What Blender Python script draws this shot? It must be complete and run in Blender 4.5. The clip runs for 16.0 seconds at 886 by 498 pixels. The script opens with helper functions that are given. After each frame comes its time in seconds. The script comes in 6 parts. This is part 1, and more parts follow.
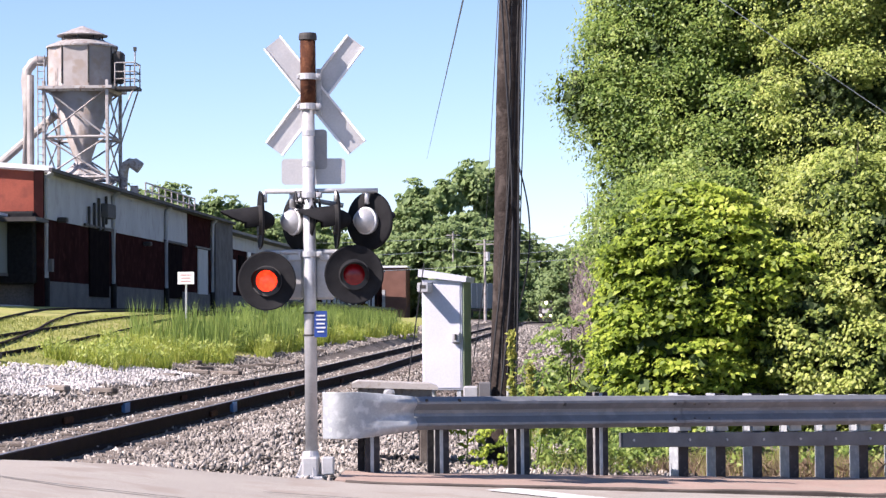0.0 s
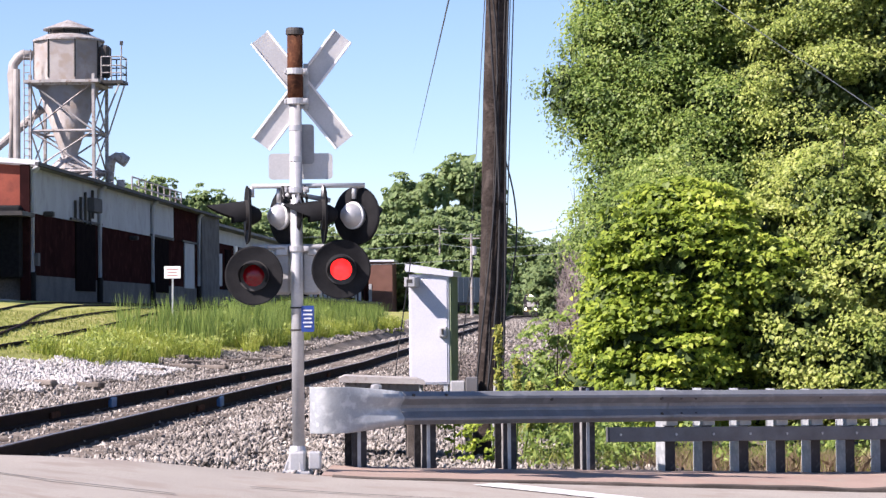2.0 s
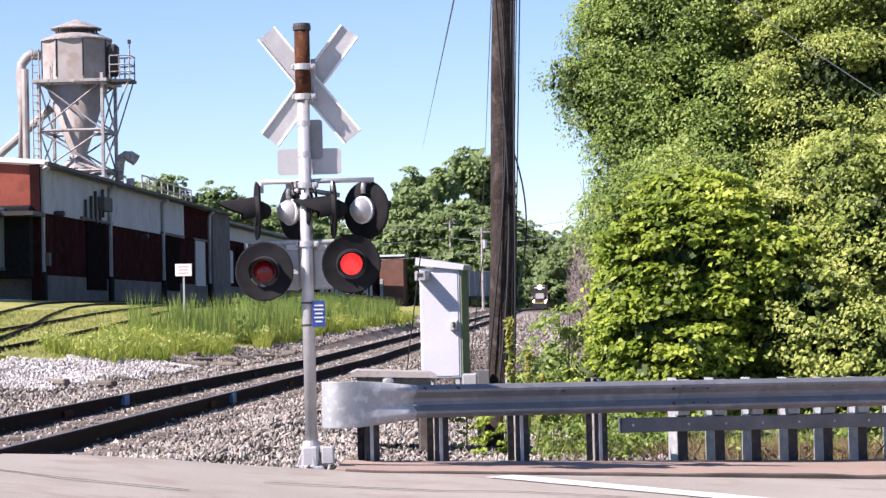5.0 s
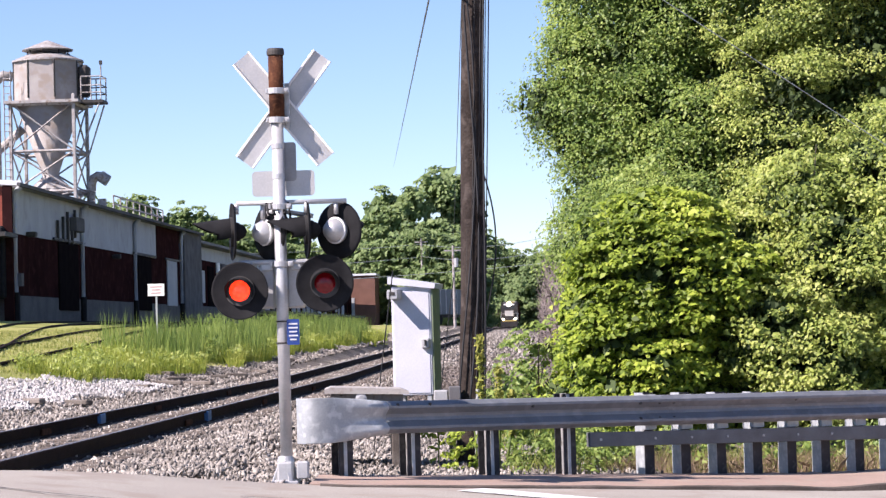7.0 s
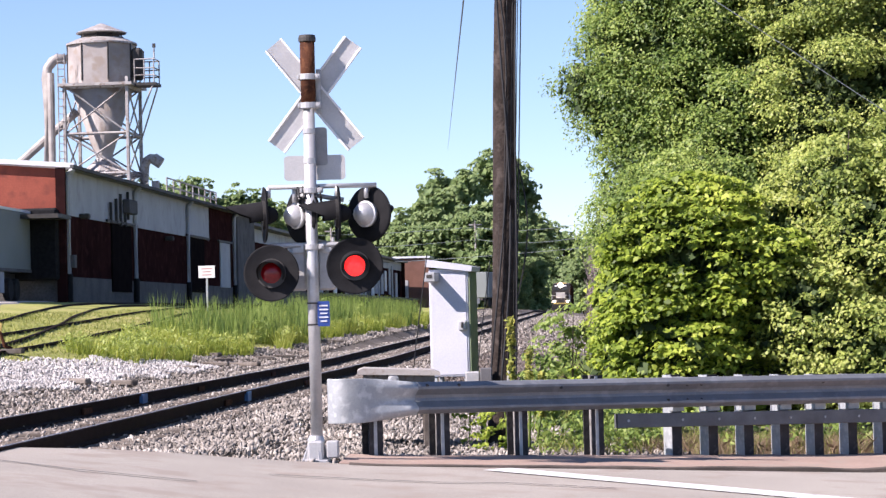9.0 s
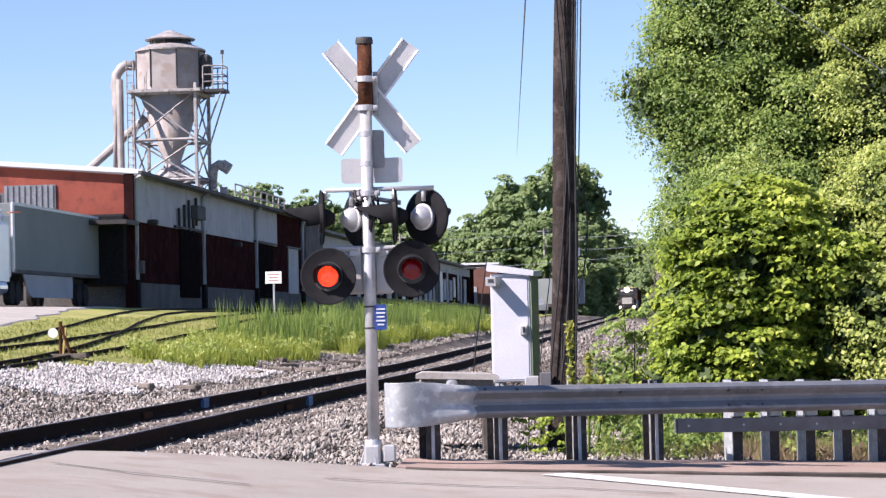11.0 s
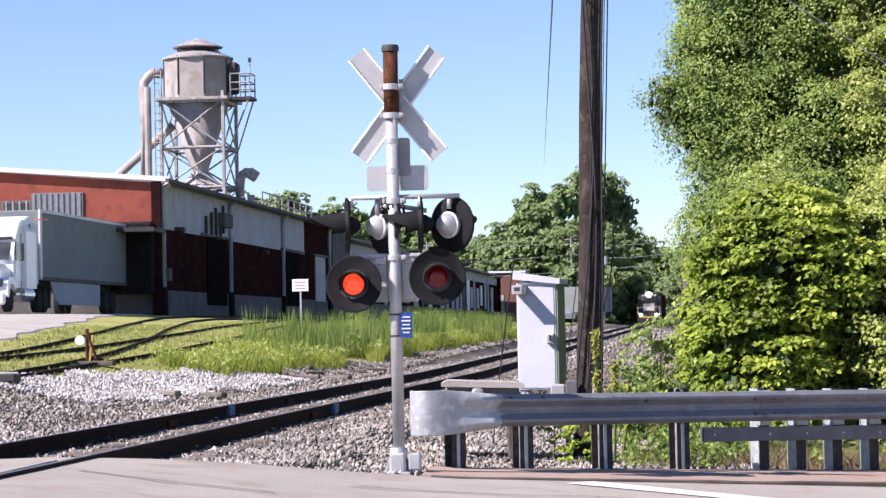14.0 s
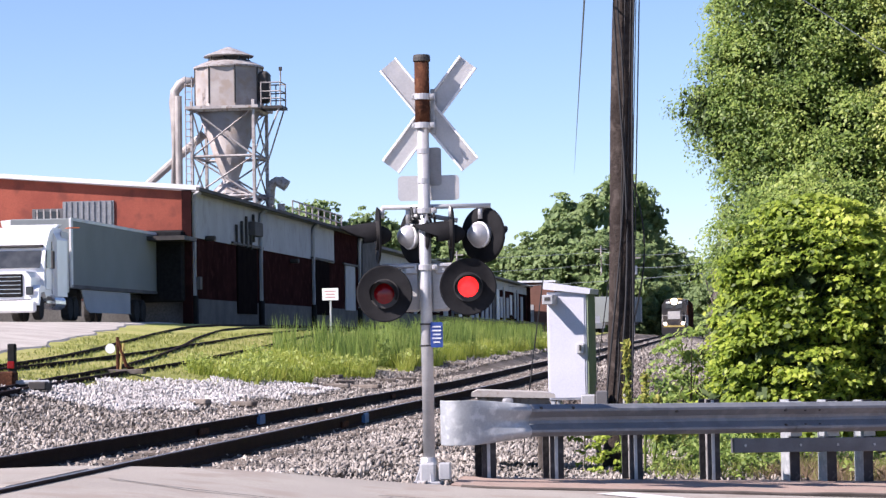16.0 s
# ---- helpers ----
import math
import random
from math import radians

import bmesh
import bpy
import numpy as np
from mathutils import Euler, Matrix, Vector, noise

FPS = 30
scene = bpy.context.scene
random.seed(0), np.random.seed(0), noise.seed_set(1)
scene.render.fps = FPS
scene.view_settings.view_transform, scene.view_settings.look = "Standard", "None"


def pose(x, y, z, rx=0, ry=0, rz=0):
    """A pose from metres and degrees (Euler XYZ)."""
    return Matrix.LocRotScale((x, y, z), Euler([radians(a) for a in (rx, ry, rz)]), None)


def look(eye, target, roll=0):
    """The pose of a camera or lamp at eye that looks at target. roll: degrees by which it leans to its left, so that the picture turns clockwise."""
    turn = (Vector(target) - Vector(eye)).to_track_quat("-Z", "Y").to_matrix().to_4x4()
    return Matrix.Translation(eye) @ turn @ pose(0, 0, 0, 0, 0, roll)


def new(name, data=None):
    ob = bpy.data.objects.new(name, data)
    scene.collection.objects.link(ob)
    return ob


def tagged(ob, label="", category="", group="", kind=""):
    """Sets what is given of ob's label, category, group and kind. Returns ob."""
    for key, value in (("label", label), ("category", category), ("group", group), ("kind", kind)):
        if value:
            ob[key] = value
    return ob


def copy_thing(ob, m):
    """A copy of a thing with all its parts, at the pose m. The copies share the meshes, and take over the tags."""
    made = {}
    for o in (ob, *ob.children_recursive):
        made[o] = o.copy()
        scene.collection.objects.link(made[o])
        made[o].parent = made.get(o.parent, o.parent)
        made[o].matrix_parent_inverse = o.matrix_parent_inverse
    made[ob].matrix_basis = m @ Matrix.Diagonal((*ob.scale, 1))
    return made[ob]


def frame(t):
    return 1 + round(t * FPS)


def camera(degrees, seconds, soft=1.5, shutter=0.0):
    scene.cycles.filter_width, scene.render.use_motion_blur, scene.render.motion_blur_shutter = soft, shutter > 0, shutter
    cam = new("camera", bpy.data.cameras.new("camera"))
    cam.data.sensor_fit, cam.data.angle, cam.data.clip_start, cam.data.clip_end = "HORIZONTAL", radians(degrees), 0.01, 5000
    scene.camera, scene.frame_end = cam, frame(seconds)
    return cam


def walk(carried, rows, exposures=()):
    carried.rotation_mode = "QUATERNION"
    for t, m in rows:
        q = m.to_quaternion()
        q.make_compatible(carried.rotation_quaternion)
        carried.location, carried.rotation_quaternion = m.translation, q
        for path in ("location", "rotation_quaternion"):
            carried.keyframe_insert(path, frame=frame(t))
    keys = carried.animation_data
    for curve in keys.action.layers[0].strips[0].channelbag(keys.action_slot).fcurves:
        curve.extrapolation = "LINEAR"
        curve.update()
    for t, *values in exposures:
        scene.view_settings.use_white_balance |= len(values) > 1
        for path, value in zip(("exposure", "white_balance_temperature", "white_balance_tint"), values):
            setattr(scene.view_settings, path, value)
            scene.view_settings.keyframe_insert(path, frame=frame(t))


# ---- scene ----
cam = camera(20.6, 16.0, 1.4)
PATH = [
    (0, (-0.423, 1.02, 1.416), (-0.498, 3.018, 1.477), -0.5),
    (0.5, (-0.421, 1.015, 1.43), (-0.492, 3.013, 1.492), -0.5),
    (1, (-0.423, 1.027, 1.423), (-0.491, 3.025, 1.485), -0.4),
    (1.5, (-0.417, 1.016, 1.421), (-0.483, 3.014, 1.48), -0.5),
    (2, (-0.427, 1.01, 1.423), (-0.491, 3.008, 1.479), -0.5),
    (2.5, (-0.42, 1.011, 1.416), (-0.484, 3.009, 1.468), -0.5),
    (3, (-0.421, 1.019, 1.416), (-0.483, 3.017, 1.464), -0.4),
    (5.5, (-0.418, 0.947, 1.412), (-0.489, 2.945, 1.466), -1.5),
    (6, (-0.455, 0.798, 1.399), (-0.522, 2.796, 1.458), -1.6),
    (6.5, (-0.518, 0.556, 1.426), (-0.575, 2.554, 1.49), -1.5),
    (7, (-0.398, 0.45, 1.404), (-0.447, 2.448, 1.47), -1.6),
    (7.5, (-0.357, 0.319, 1.402), (-0.406, 2.317, 1.465), -1.6),
    (8, (-0.332, 0.082, 1.411), (-0.394, 2.08, 1.468), -1.7),
    (8.5, (-0.278, 0.035, 1.414), (-0.355, 2.033, 1.466), -1.7),
    (9, (-0.13, 0.082, 1.393), (-0.225, 2.079, 1.446), -1.4),
    (9.5, (-0.044, 0.198, 1.375), (-0.157, 2.194, 1.43), -1.4),
    (10, (-0.035, 0.187, 1.361), (-0.167, 2.182, 1.418), -1.3),
    (12.5, (-0.004, 0.28, 1.362), (-0.164, 2.272, 1.427), -1.4),
    (13, (-0.003, 0.261, 1.355), (-0.161, 2.254, 1.422), -1.3),
    (13.5, (-0.001, 0.257, 1.358), (-0.165, 2.249, 1.425), -1.2),
    (14, (-0.013, 0.251, 1.36), (-0.187, 2.243, 1.427), -1.2),
    (14.5, (-0.022, 0.275, 1.358), (-0.205, 2.266, 1.423), -1.1),
    (15, (-0.018, 0.26, 1.367), (-0.208, 2.249, 1.432), -1.1),
    (15.5, (-0.022, 0.288, 1.366), (-0.217, 2.278, 1.435), -1.0),
    (16, (-0.022, 0.242, 1.365), (-0.22, 2.23, 1.44), -1.0),
]
walk(cam, [(t, look(eye, target, roll)) for t, eye, target, roll in PATH],
     [(0, 1.12, 6400, 25), (1.5, 1.05, 6400, 25), (9, 1.02, 6350, 25), (12.5, 0.97, 6250, 25), (16, 0.97, 6250, 25)])

# ---- world, sun, exposure ----
SUN_AZ, SUN_EL = radians(60), radians(41)      # towards the sun: left of and behind the camera
world = bpy.data.worlds.new("world")
scene.world = world
world.use_nodes = True
wn = world.node_tree.nodes
sky = wn.new("ShaderNodeTexSky")
sky.sky_type = "NISHITA"
sky.sun_disc = False
sky.sun_elevation = SUN_EL
sky.sun_rotation = radians(240)
sky.altitude = 1500
sky.air_density, sky.dust_density, sky.ozone_density = 1.0, 0.0, 4.5
world.node_tree.links.new(sky.outputs[0], wn["Background"].inputs[0])
wn["Background"].inputs[1].default_value = 0.084
sun = new("sun", bpy.data.lights.new("sun", "SUN"))
sun.data.energy, sun.data.angle, sun.data.color = 5.0, radians(0.6), (1.0, 0.94, 0.85)
TO_SUN = Vector((-math.sin(SUN_AZ) * math.cos(SUN_EL), -math.cos(SUN_AZ) * math.cos(SUN_EL), math.sin(SUN_EL)))
sun.matrix_world = look(TO_SUN * 60, (0, 0, 0))

# ---- materials ----


def surf(name, c1, c2=None, scale=6.0, rough=0.7, metal=0.0, bump=0.0, fine=60.0, stain=None, amount=0.16, wander=0.0, world_space=False, spec=None):
    """Two-scale procedural surface: broad mottling c1-c2, fine grain, optional stain colour, per-object wander."""
    m = bpy.data.materials.new(name)
    m.use_nodes = True
    n, l = m.node_tree.nodes, m.node_tree.links
    b = n["Principled BSDF"]
    b.inputs["Roughness"].default_value, b.inputs["Metallic"].default_value = rough, metal
    b.inputs["Specular IOR Level"].default_value = spec if spec is not None else 0.12 if rough >= 0.8 else 0.4
    co = n.new("ShaderNodeNewGeometry").outputs["Position"] if world_space else n.new("ShaderNodeTexCoord").outputs["Object"]
    c2 = c2 or tuple(min(1, v * 0.75) for v in c1)
    big, small = n.new("ShaderNodeTexNoise"), n.new("ShaderNodeTexNoise")
    big.inputs["Scale"].default_value, big.inputs["Detail"].default_value = scale, 5
    small.inputs["Scale"].default_value, small.inputs["Detail"].default_value = fine, 3
    for t in (big, small):
        l.new(co, t.inputs["Vector"])
    ramp = n.new("ShaderNodeValToRGB")
    ramp.color_ramp.elements[0].position, ramp.color_ramp.elements[1].position = 0.35, 0.65
    ramp.color_ramp.elements[0].color, ramp.color_ramp.elements[1].color = (*c1, 1), (*c2, 1)
    l.new(big.outputs[0], ramp.inputs[0])
    grain = n.new("ShaderNodeMix")
    grain.data_type, grain.blend_type = "RGBA", "OVERLAY"
    grain.inputs[0].default_value = amount
    l.new(ramp.outputs[0], grain.inputs[6])
    l.new(small.outputs[0], grain.inputs[7])
    out = grain.outputs[2]
    if stain:
        spots = n.new("ShaderNodeTexNoise")
        spots.inputs["Scale"].default_value, spots.inputs["Detail"].default_value = scale * 2.7, 8
        l.new(co, spots.inputs["Vector"])
        cut = n.new("ShaderNodeValToRGB")
        cut.color_ramp.elements[0].position, cut.color_ramp.elements[1].position = 0.52, 0.66
        l.new(spots.outputs[0], cut.inputs[0])
        mix = n.new("ShaderNodeMix")
        mix.data_type = "RGBA"
        mix.inputs[7].default_value = (*stain, 1)
        l.new(cut.outputs[0], mix.inputs[0])
        l.new(out, mix.inputs[6])
        out = mix.outputs[2]
    if wander:
        info, hsv, add = n.new("ShaderNodeObjectInfo"), n.new("ShaderNodeHueSaturation"), n.new("ShaderNodeMapRange")
        add.inputs[3].default_value, add.inputs[4].default_value = 1 - wander, 1 + wander
        l.new(info.outputs["Random"], add.inputs[0])
        l.new(add.outputs[0], hsv.inputs["Value"])
        l.new(out, hsv.inputs["Color"])
        out = hsv.outputs[0]
    l.new(out, b.inputs["Base Color"])
    if bump:
        bp = n.new("ShaderNodeBump")
        bp.inputs["Strength"].default_value, bp.inputs["Distance"].default_value = bump, 0.02
        l.new(small.outputs[0], bp.inputs["Height"])
        l.new(bp.outputs[0], b.inputs["Normal"])
    return m


def islands(name, colours, rough=0.6, translucent=0.0, bump=0.0):
    """Colour varies piece by piece; thin leaves also let light through."""
    m = bpy.data.materials.new(name)
    m.use_nodes = True
    n, l = m.node_tree.nodes, m.node_tree.links
    b = n["Principled BSDF"]
    b.inputs["Roughness"].default_value = rough
    if "Specular IOR Level" in b.inputs:
        b.inputs["Specular IOR Level"].default_value = 0.35
    g = n.new("ShaderNodeNewGeometry")
    big = n.new("ShaderNodeTexNoise")
    big.inputs["Scale"].default_value = 0.9
    l.new(g.outputs["Position"], big.inputs["Vector"])
    mixv = n.new("ShaderNodeMath")
    mixv.operation = "MULTIPLY_ADD"
    l.new(big.outputs[0], mixv.inputs[0])
    mixv.inputs[1].default_value = 1.1
    sub = n.new("ShaderNodeMath")
    sub.operation = "MULTIPLY_ADD"
    sub.inputs[1].default_value, sub.inputs[2].default_value = 0.6, -0.35
    l.new(g.outputs["Random Per Island"], sub.inputs[0])
    l.new(sub.outputs[0], mixv.inputs[2])
    ramp = n.new("ShaderNodeValToRGB")
    e = ramp.color_ramp.elements
    while len(e) < len(colours):
        e.new(0.5)
    for i, c in enumerate(colours):
        e[i].position, e[i].color = i / (len(colours) - 1), (*c, 1)
    l.new(mixv.outputs[0], ramp.inputs[0])
    l.new(ramp.outputs[0], b.inputs["Base Color"])
    if translucent:
        tr, mx = n.new("ShaderNodeBsdfTranslucent"), n.new("ShaderNodeMixShader")
        mx.inputs[0].default_value = translucent
        l.new(ramp.outputs[0], tr.inputs[0])
        l.new(b.outputs[0], mx.inputs[1])
        l.new(tr.outputs[0], mx.inputs[2])
        l.new(mx.outputs[0], n["Material Output"].inputs[0])
    return m


def glow(name, colour, strength, mottle=0.0):
    m = bpy.data.materials.new(name)
    m.use_nodes = True
    n, l = m.node_tree.nodes, m.node_tree.links
    b = n["Principled BSDF"]
    b.inputs["Base Color"].default_value = (*colour, 1)
    b.inputs["Emission Color"].default_value = (*colour, 1)
    b.inputs["Emission Strength"].default_value = strength
    b.inputs["Roughness"].default_value = 0.25
    if mottle:
        t, r = n.new("ShaderNodeTexVoronoi"), n.new("ShaderNodeMapRange")
        t.inputs["Scale"].default_value = 26
        l.new(n.new("ShaderNodeTexCoord").outputs["Object"], t.inputs["Vector"])
        r.inputs[3].default_value, r.inputs[4].default_value = strength * (1 + mottle), strength * (1 - mottle)
        l.new(t.outputs[0], r.inputs[0])
        l.new(r.outputs[0], b.inputs["Emission Strength"])
    return m


ASPHALT = surf("asphalt", (0.36, 0.33, 0.285), (0.31, 0.283, 0.245), 0.7, 0.9, bump=0.25, fine=90, stain=(0.3, 0.26, 0.22), world_space=True, amount=0.5)
CONCRETE = surf("concrete", (0.46, 0.43, 0.38), (0.36, 0.33, 0.29), 0.6, 0.9, bump=0.2, fine=70, world_space=True, amount=0.5)
PANEL_SLAB = surf("dirty_crossing_slab", (0.36, 0.325, 0.28), (0.29, 0.26, 0.225), 0.8, 0.9, bump=0.2, fine=60, stain=(0.24, 0.2, 0.165), world_space=True, amount=0.5)
BRICKWALK = surf("worn_red_pavement", (0.38, 0.28, 0.225), (0.31, 0.23, 0.19), 1.2, 0.9, bump=0.3, fine=80, stain=(0.33, 0.27, 0.22), world_space=True, amount=0.5)
KERB = surf("kerb_stone", (0.12, 0.1, 0.085), (0.07, 0.06, 0.05), 3, 0.9, bump=0.3, world_space=True, amount=0.5)
SOIL = surf("soil", (0.15, 0.13, 0.11), (0.1, 0.087, 0.072), 0.5, 0.95, bump=0.5, fine=30, stain=(0.2, 0.18, 0.155), world_space=True, amount=0.5)
STONES = islands("ballast_stones", ((0.04, 0.034, 0.03), (0.19, 0.17, 0.148), (0.36, 0.325, 0.285), (0.54, 0.5, 0.44)), 0.95)
SHOULDER = islands("brownish_shoulder_stone", ((0.05, 0.041, 0.036), (0.13, 0.108, 0.094), (0.21, 0.18, 0.158), (0.32, 0.28, 0.25)), 0.95)
WHITE_STONES = islands("pale_gravel", ((0.28, 0.265, 0.25), (0.47, 0.45, 0.43), (0.66, 0.64, 0.62)), 0.95)
LEAF = islands("leaf_bright", ((0.055, 0.095, 0.014), (0.18, 0.26, 0.03), (0.38, 0.47, 0.06), (0.58, 0.63, 0.13)), 0.5, 0.45)
LEAF_PALE = islands("leaf_vine", ((0.08, 0.125, 0.028), (0.22, 0.29, 0.06), (0.4, 0.46, 0.11), (0.58, 0.61, 0.2)), 0.5, 0.4)
LEAF_DARK = islands("leaf_deep", ((0.052, 0.1, 0.022), (0.135, 0.215, 0.044), (0.27, 0.36, 0.08), (0.43, 0.5, 0.14)), 0.5, 0.4)
# Darker than the outer leaves: shade inside the crowns is put into the colour
LEAF_SHADE = islands("leaf_inner_shade", ((0.02, 0.036, 0.01), (0.045, 0.075, 0.018), (0.08, 0.115, 0.03)), 0.7, 0.2)
# Lighter, bluer leaf green: the haze of distance is mixed into the colour
LEAF_FAR = islands("leaf_far_haze", ((0.09, 0.15, 0.06), (0.16, 0.235, 0.085), (0.23, 0.31, 0.115), (0.31, 0.38, 0.16)), 0.6, 0.4)
GRASS = islands("grass", ((0.11, 0.18, 0.022), (0.25, 0.33, 0.04), (0.43, 0.47, 0.08), (0.58, 0.55, 0.17)), 0.7, 0.4)
GRASS_DULL = islands("dull_grass", ((0.13, 0.165, 0.035), (0.23, 0.265, 0.06), (0.34, 0.35, 0.1), (0.43, 0.4, 0.17)), 0.8, 0.3)
TURF = surf("turf", (0.27, 0.29, 0.08), (0.35, 0.33, 0.12), 0.25, 0.95, bump=0.5, fine=14, stain=(0.17, 0.18, 0.055), world_space=True, amount=0.5)
DRY = islands("dry_weeds", ((0.2, 0.14, 0.09), (0.32, 0.23, 0.15), (0.45, 0.36, 0.25)), 0.9, 0.2)
BRUSH = islands("bare_brush", ((0.12, 0.095, 0.085), (0.2, 0.16, 0.145), (0.29, 0.25, 0.23)), 0.9)
BARK = surf("bark", (0.12, 0.095, 0.075), (0.06, 0.05, 0.04), 5, 0.95, bump=0.6, fine=40, amount=0.5)
POLE_WOOD = surf("weathered_pole_wood", (0.05, 0.04, 0.034), (0.027, 0.021, 0.018), 3, 0.95, bump=0.7, fine=35, stain=(0.075, 0.061, 0.053), amount=0.5)
TIE_WOOD = surf("tie_wood", (0.12, 0.1, 0.085), (0.2, 0.175, 0.15), 4, 0.95, bump=0.5, wander=0.25, amount=0.5)
RAIL = surf("rusty_rail", (0.017, 0.009, 0.008), (0.028, 0.015, 0.012), 5, 0.85, 0.0, bump=0.2)
RAIL_TOP = surf("worn_rail_head", (0.3, 0.28, 0.26), (0.2, 0.17, 0.15), 6, 0.4, 0.7)
GALV = surf("galvanised_steel", (0.21, 0.222, 0.235), (0.17, 0.18, 0.192), 3, 0.55, 0.35, bump=0.05, stain=(0.24, 0.252, 0.262))
GALV_PALE = surf("bright_galvanised_steel", (0.42, 0.44, 0.445), (0.33, 0.35, 0.36), 5, 0.55, 0.3, bump=0.05, stain=(0.5, 0.52, 0.52))
POST = surf("weathered_post_steel", (0.32, 0.32, 0.315), (0.2, 0.195, 0.19), 4, 0.7, 0.2, bump=0.1, stain=(0.085, 0.07, 0.06))
RUB = surf("dull_channel_steel", (0.14, 0.15, 0.16), (0.1, 0.105, 0.11), 4, 0.6, 0.3)
SILVER = surf("aluminium_paint", (0.5, 0.5, 0.495), (0.42, 0.42, 0.42), 7, 0.4, 0.35, bump=0.04)
RUST = surf("rust", (0.085, 0.034, 0.018), (0.045, 0.02, 0.013), 9, 0.9, bump=0.3, stain=(0.13, 0.056, 0.028), amount=0.5)
WHITE = surf("white_paint", (0.78, 0.78, 0.77), (0.7, 0.7, 0.69), 3, 0.45, bump=0.03)
SIGN_BACK = surf("bare_sign_back", (0.47, 0.465, 0.455), (0.41, 0.41, 0.405), 5, 0.45, 0.35)
BLACK = surf("black_paint", (0.012, 0.012, 0.013), (0.02, 0.02, 0.021), 6, 0.85)
DARK = surf("dark_steel", (0.03, 0.03, 0.03), (0.05, 0.045, 0.04), 4, 0.7)
LENS_OFF = surf("dark_red_glass", (0.22, 0.006, 0.01), (0.15, 0.004, 0.008), 30, 0.15)
LENS_WARM = glow("lit_orange_red_lens", (1.0, 0.036, 0.008), 1.2, 0.5)
LENS_RED = glow("lit_red_lens", (1.0, 0.022, 0.018), 1.1, 0.3)
BLUE = surf("blue_enamel", (0.03, 0.075, 0.28), (0.025, 0.06, 0.24), 10, 0.4)
PALE_INK = surf("white_lettering", (0.75, 0.75, 0.78), None, 10, 0.5)
BLUE_PAINT = surf("blue_rail_paint", (0.07, 0.2, 0.42), (0.05, 0.15, 0.34), 15, 0.6)
CASE = surf("equipment_case_paint", (0.52, 0.53, 0.575), (0.47, 0.48, 0.53), 1.5, 0.5, bump=0.03)
CASE_GREEN = surf("case_side_green", (0.21, 0.25, 0.16), (0.15, 0.19, 0.11), 4, 0.7)
BOXPAINT = surf("aged_beige_metal", (0.45, 0.42, 0.38), (0.36, 0.33, 0.3), 4, 0.7, stain=(0.26, 0.22, 0.18))
# Far darker than the end wall's brick: the side's shade is in the colour
BRICK = surf("dark_shaded_brick", (0.034, 0.0135, 0.0135), (0.021, 0.0095, 0.0095), 0.6, 0.9, spec=0.0, bump=0.4, fine=20, stain=(0.044, 0.018, 0.017))
RED_BRICK = surf("painted_red_brick", (0.30, 0.085, 0.056), (0.24, 0.066, 0.046), 0.5, 0.85, bump=0.3, fine=14, stain=(0.2, 0.06, 0.044))
PANEL = surf("pale_grey_panel", (0.42, 0.435, 0.45), (0.36, 0.37, 0.385), 0.4, 0.8, stain=(0.34, 0.345, 0.355), spec=0.0)
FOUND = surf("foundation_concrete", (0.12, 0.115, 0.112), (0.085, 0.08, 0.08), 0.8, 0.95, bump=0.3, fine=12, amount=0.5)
ROOF = surf("grey_roof", (0.2, 0.2, 0.2), (0.14, 0.14, 0.145), 0.3, 0.8)
TRIM = surf("white_metal_edging", (0.7, 0.71, 0.72), (0.6, 0.61, 0.62), 2, 0.5)
# Near-black stands for the shade inside open doorways
DOOR = surf("doorway_shade", (0.009, 0.007, 0.008), (0.014, 0.011, 0.011), 1.5, 0.8, spec=0.0)
GREYDOOR = surf("grey_sheet_metal", (0.14, 0.138, 0.142), (0.1, 0.098, 0.1), 1.2, 0.8, 0.0, spec=0.0)
GLASS = surf("dark_glazing", (0.03, 0.035, 0.04), (0.06, 0.065, 0.07), 2, 0.08)
TANK = surf("weathered_tank_steel", (0.4, 0.37, 0.345), (0.28, 0.25, 0.23), 0.7, 0.7, 0.1, bump=0.1, stain=(0.3, 0.25, 0.21))
FRAME = surf("tower_steel", (0.4, 0.385, 0.37), (0.28, 0.26, 0.245), 2, 0.7, 0.1, stain=(0.2, 0.15, 0.12))
PIPE = surf("duct_steel", (0.4, 0.37, 0.34), (0.28, 0.255, 0.235), 1.5, 0.6, 0.15)
TRUCK_WHITE = surf("truck_white_gloss", (0.8, 0.8, 0.8), (0.74, 0.74, 0.74), 1, 0.25)
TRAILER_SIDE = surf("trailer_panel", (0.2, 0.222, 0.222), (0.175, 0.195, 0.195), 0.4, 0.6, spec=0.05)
SKIRT = surf("trailer_skirt", (0.4, 0.41, 0.42), (0.34, 0.35, 0.36), 0.6, 0.6, spec=0.05)
TYRE = surf("tyre_rubber", (0.02, 0.02, 0.02), (0.035, 0.033, 0.03), 8, 0.9)
CHROME = surf("polished_metal", (0.65, 0.65, 0.66), None, 4, 0.2, 0.9)
CABLE = surf("black_cable", (0.015, 0.015, 0.016), None, 5, 0.6)
WIRE = surf("aged_wire", (0.2, 0.23, 0.24), None, 5, 0.6)
LOCO = surf("locomotive_black", (0.026, 0.025, 0.026), (0.045, 0.04, 0.036), 1, 0.4)
LAMP = glow("headlight_glow", (1.0, 0.82, 0.55), 45)
YELLOW = surf("dull_yellow", (0.5, 0.38, 0.12), None, 2, 0.6)
ORANGE = surf("orange_paint", (0.75, 0.17, 0.04), None, 3, 0.5)
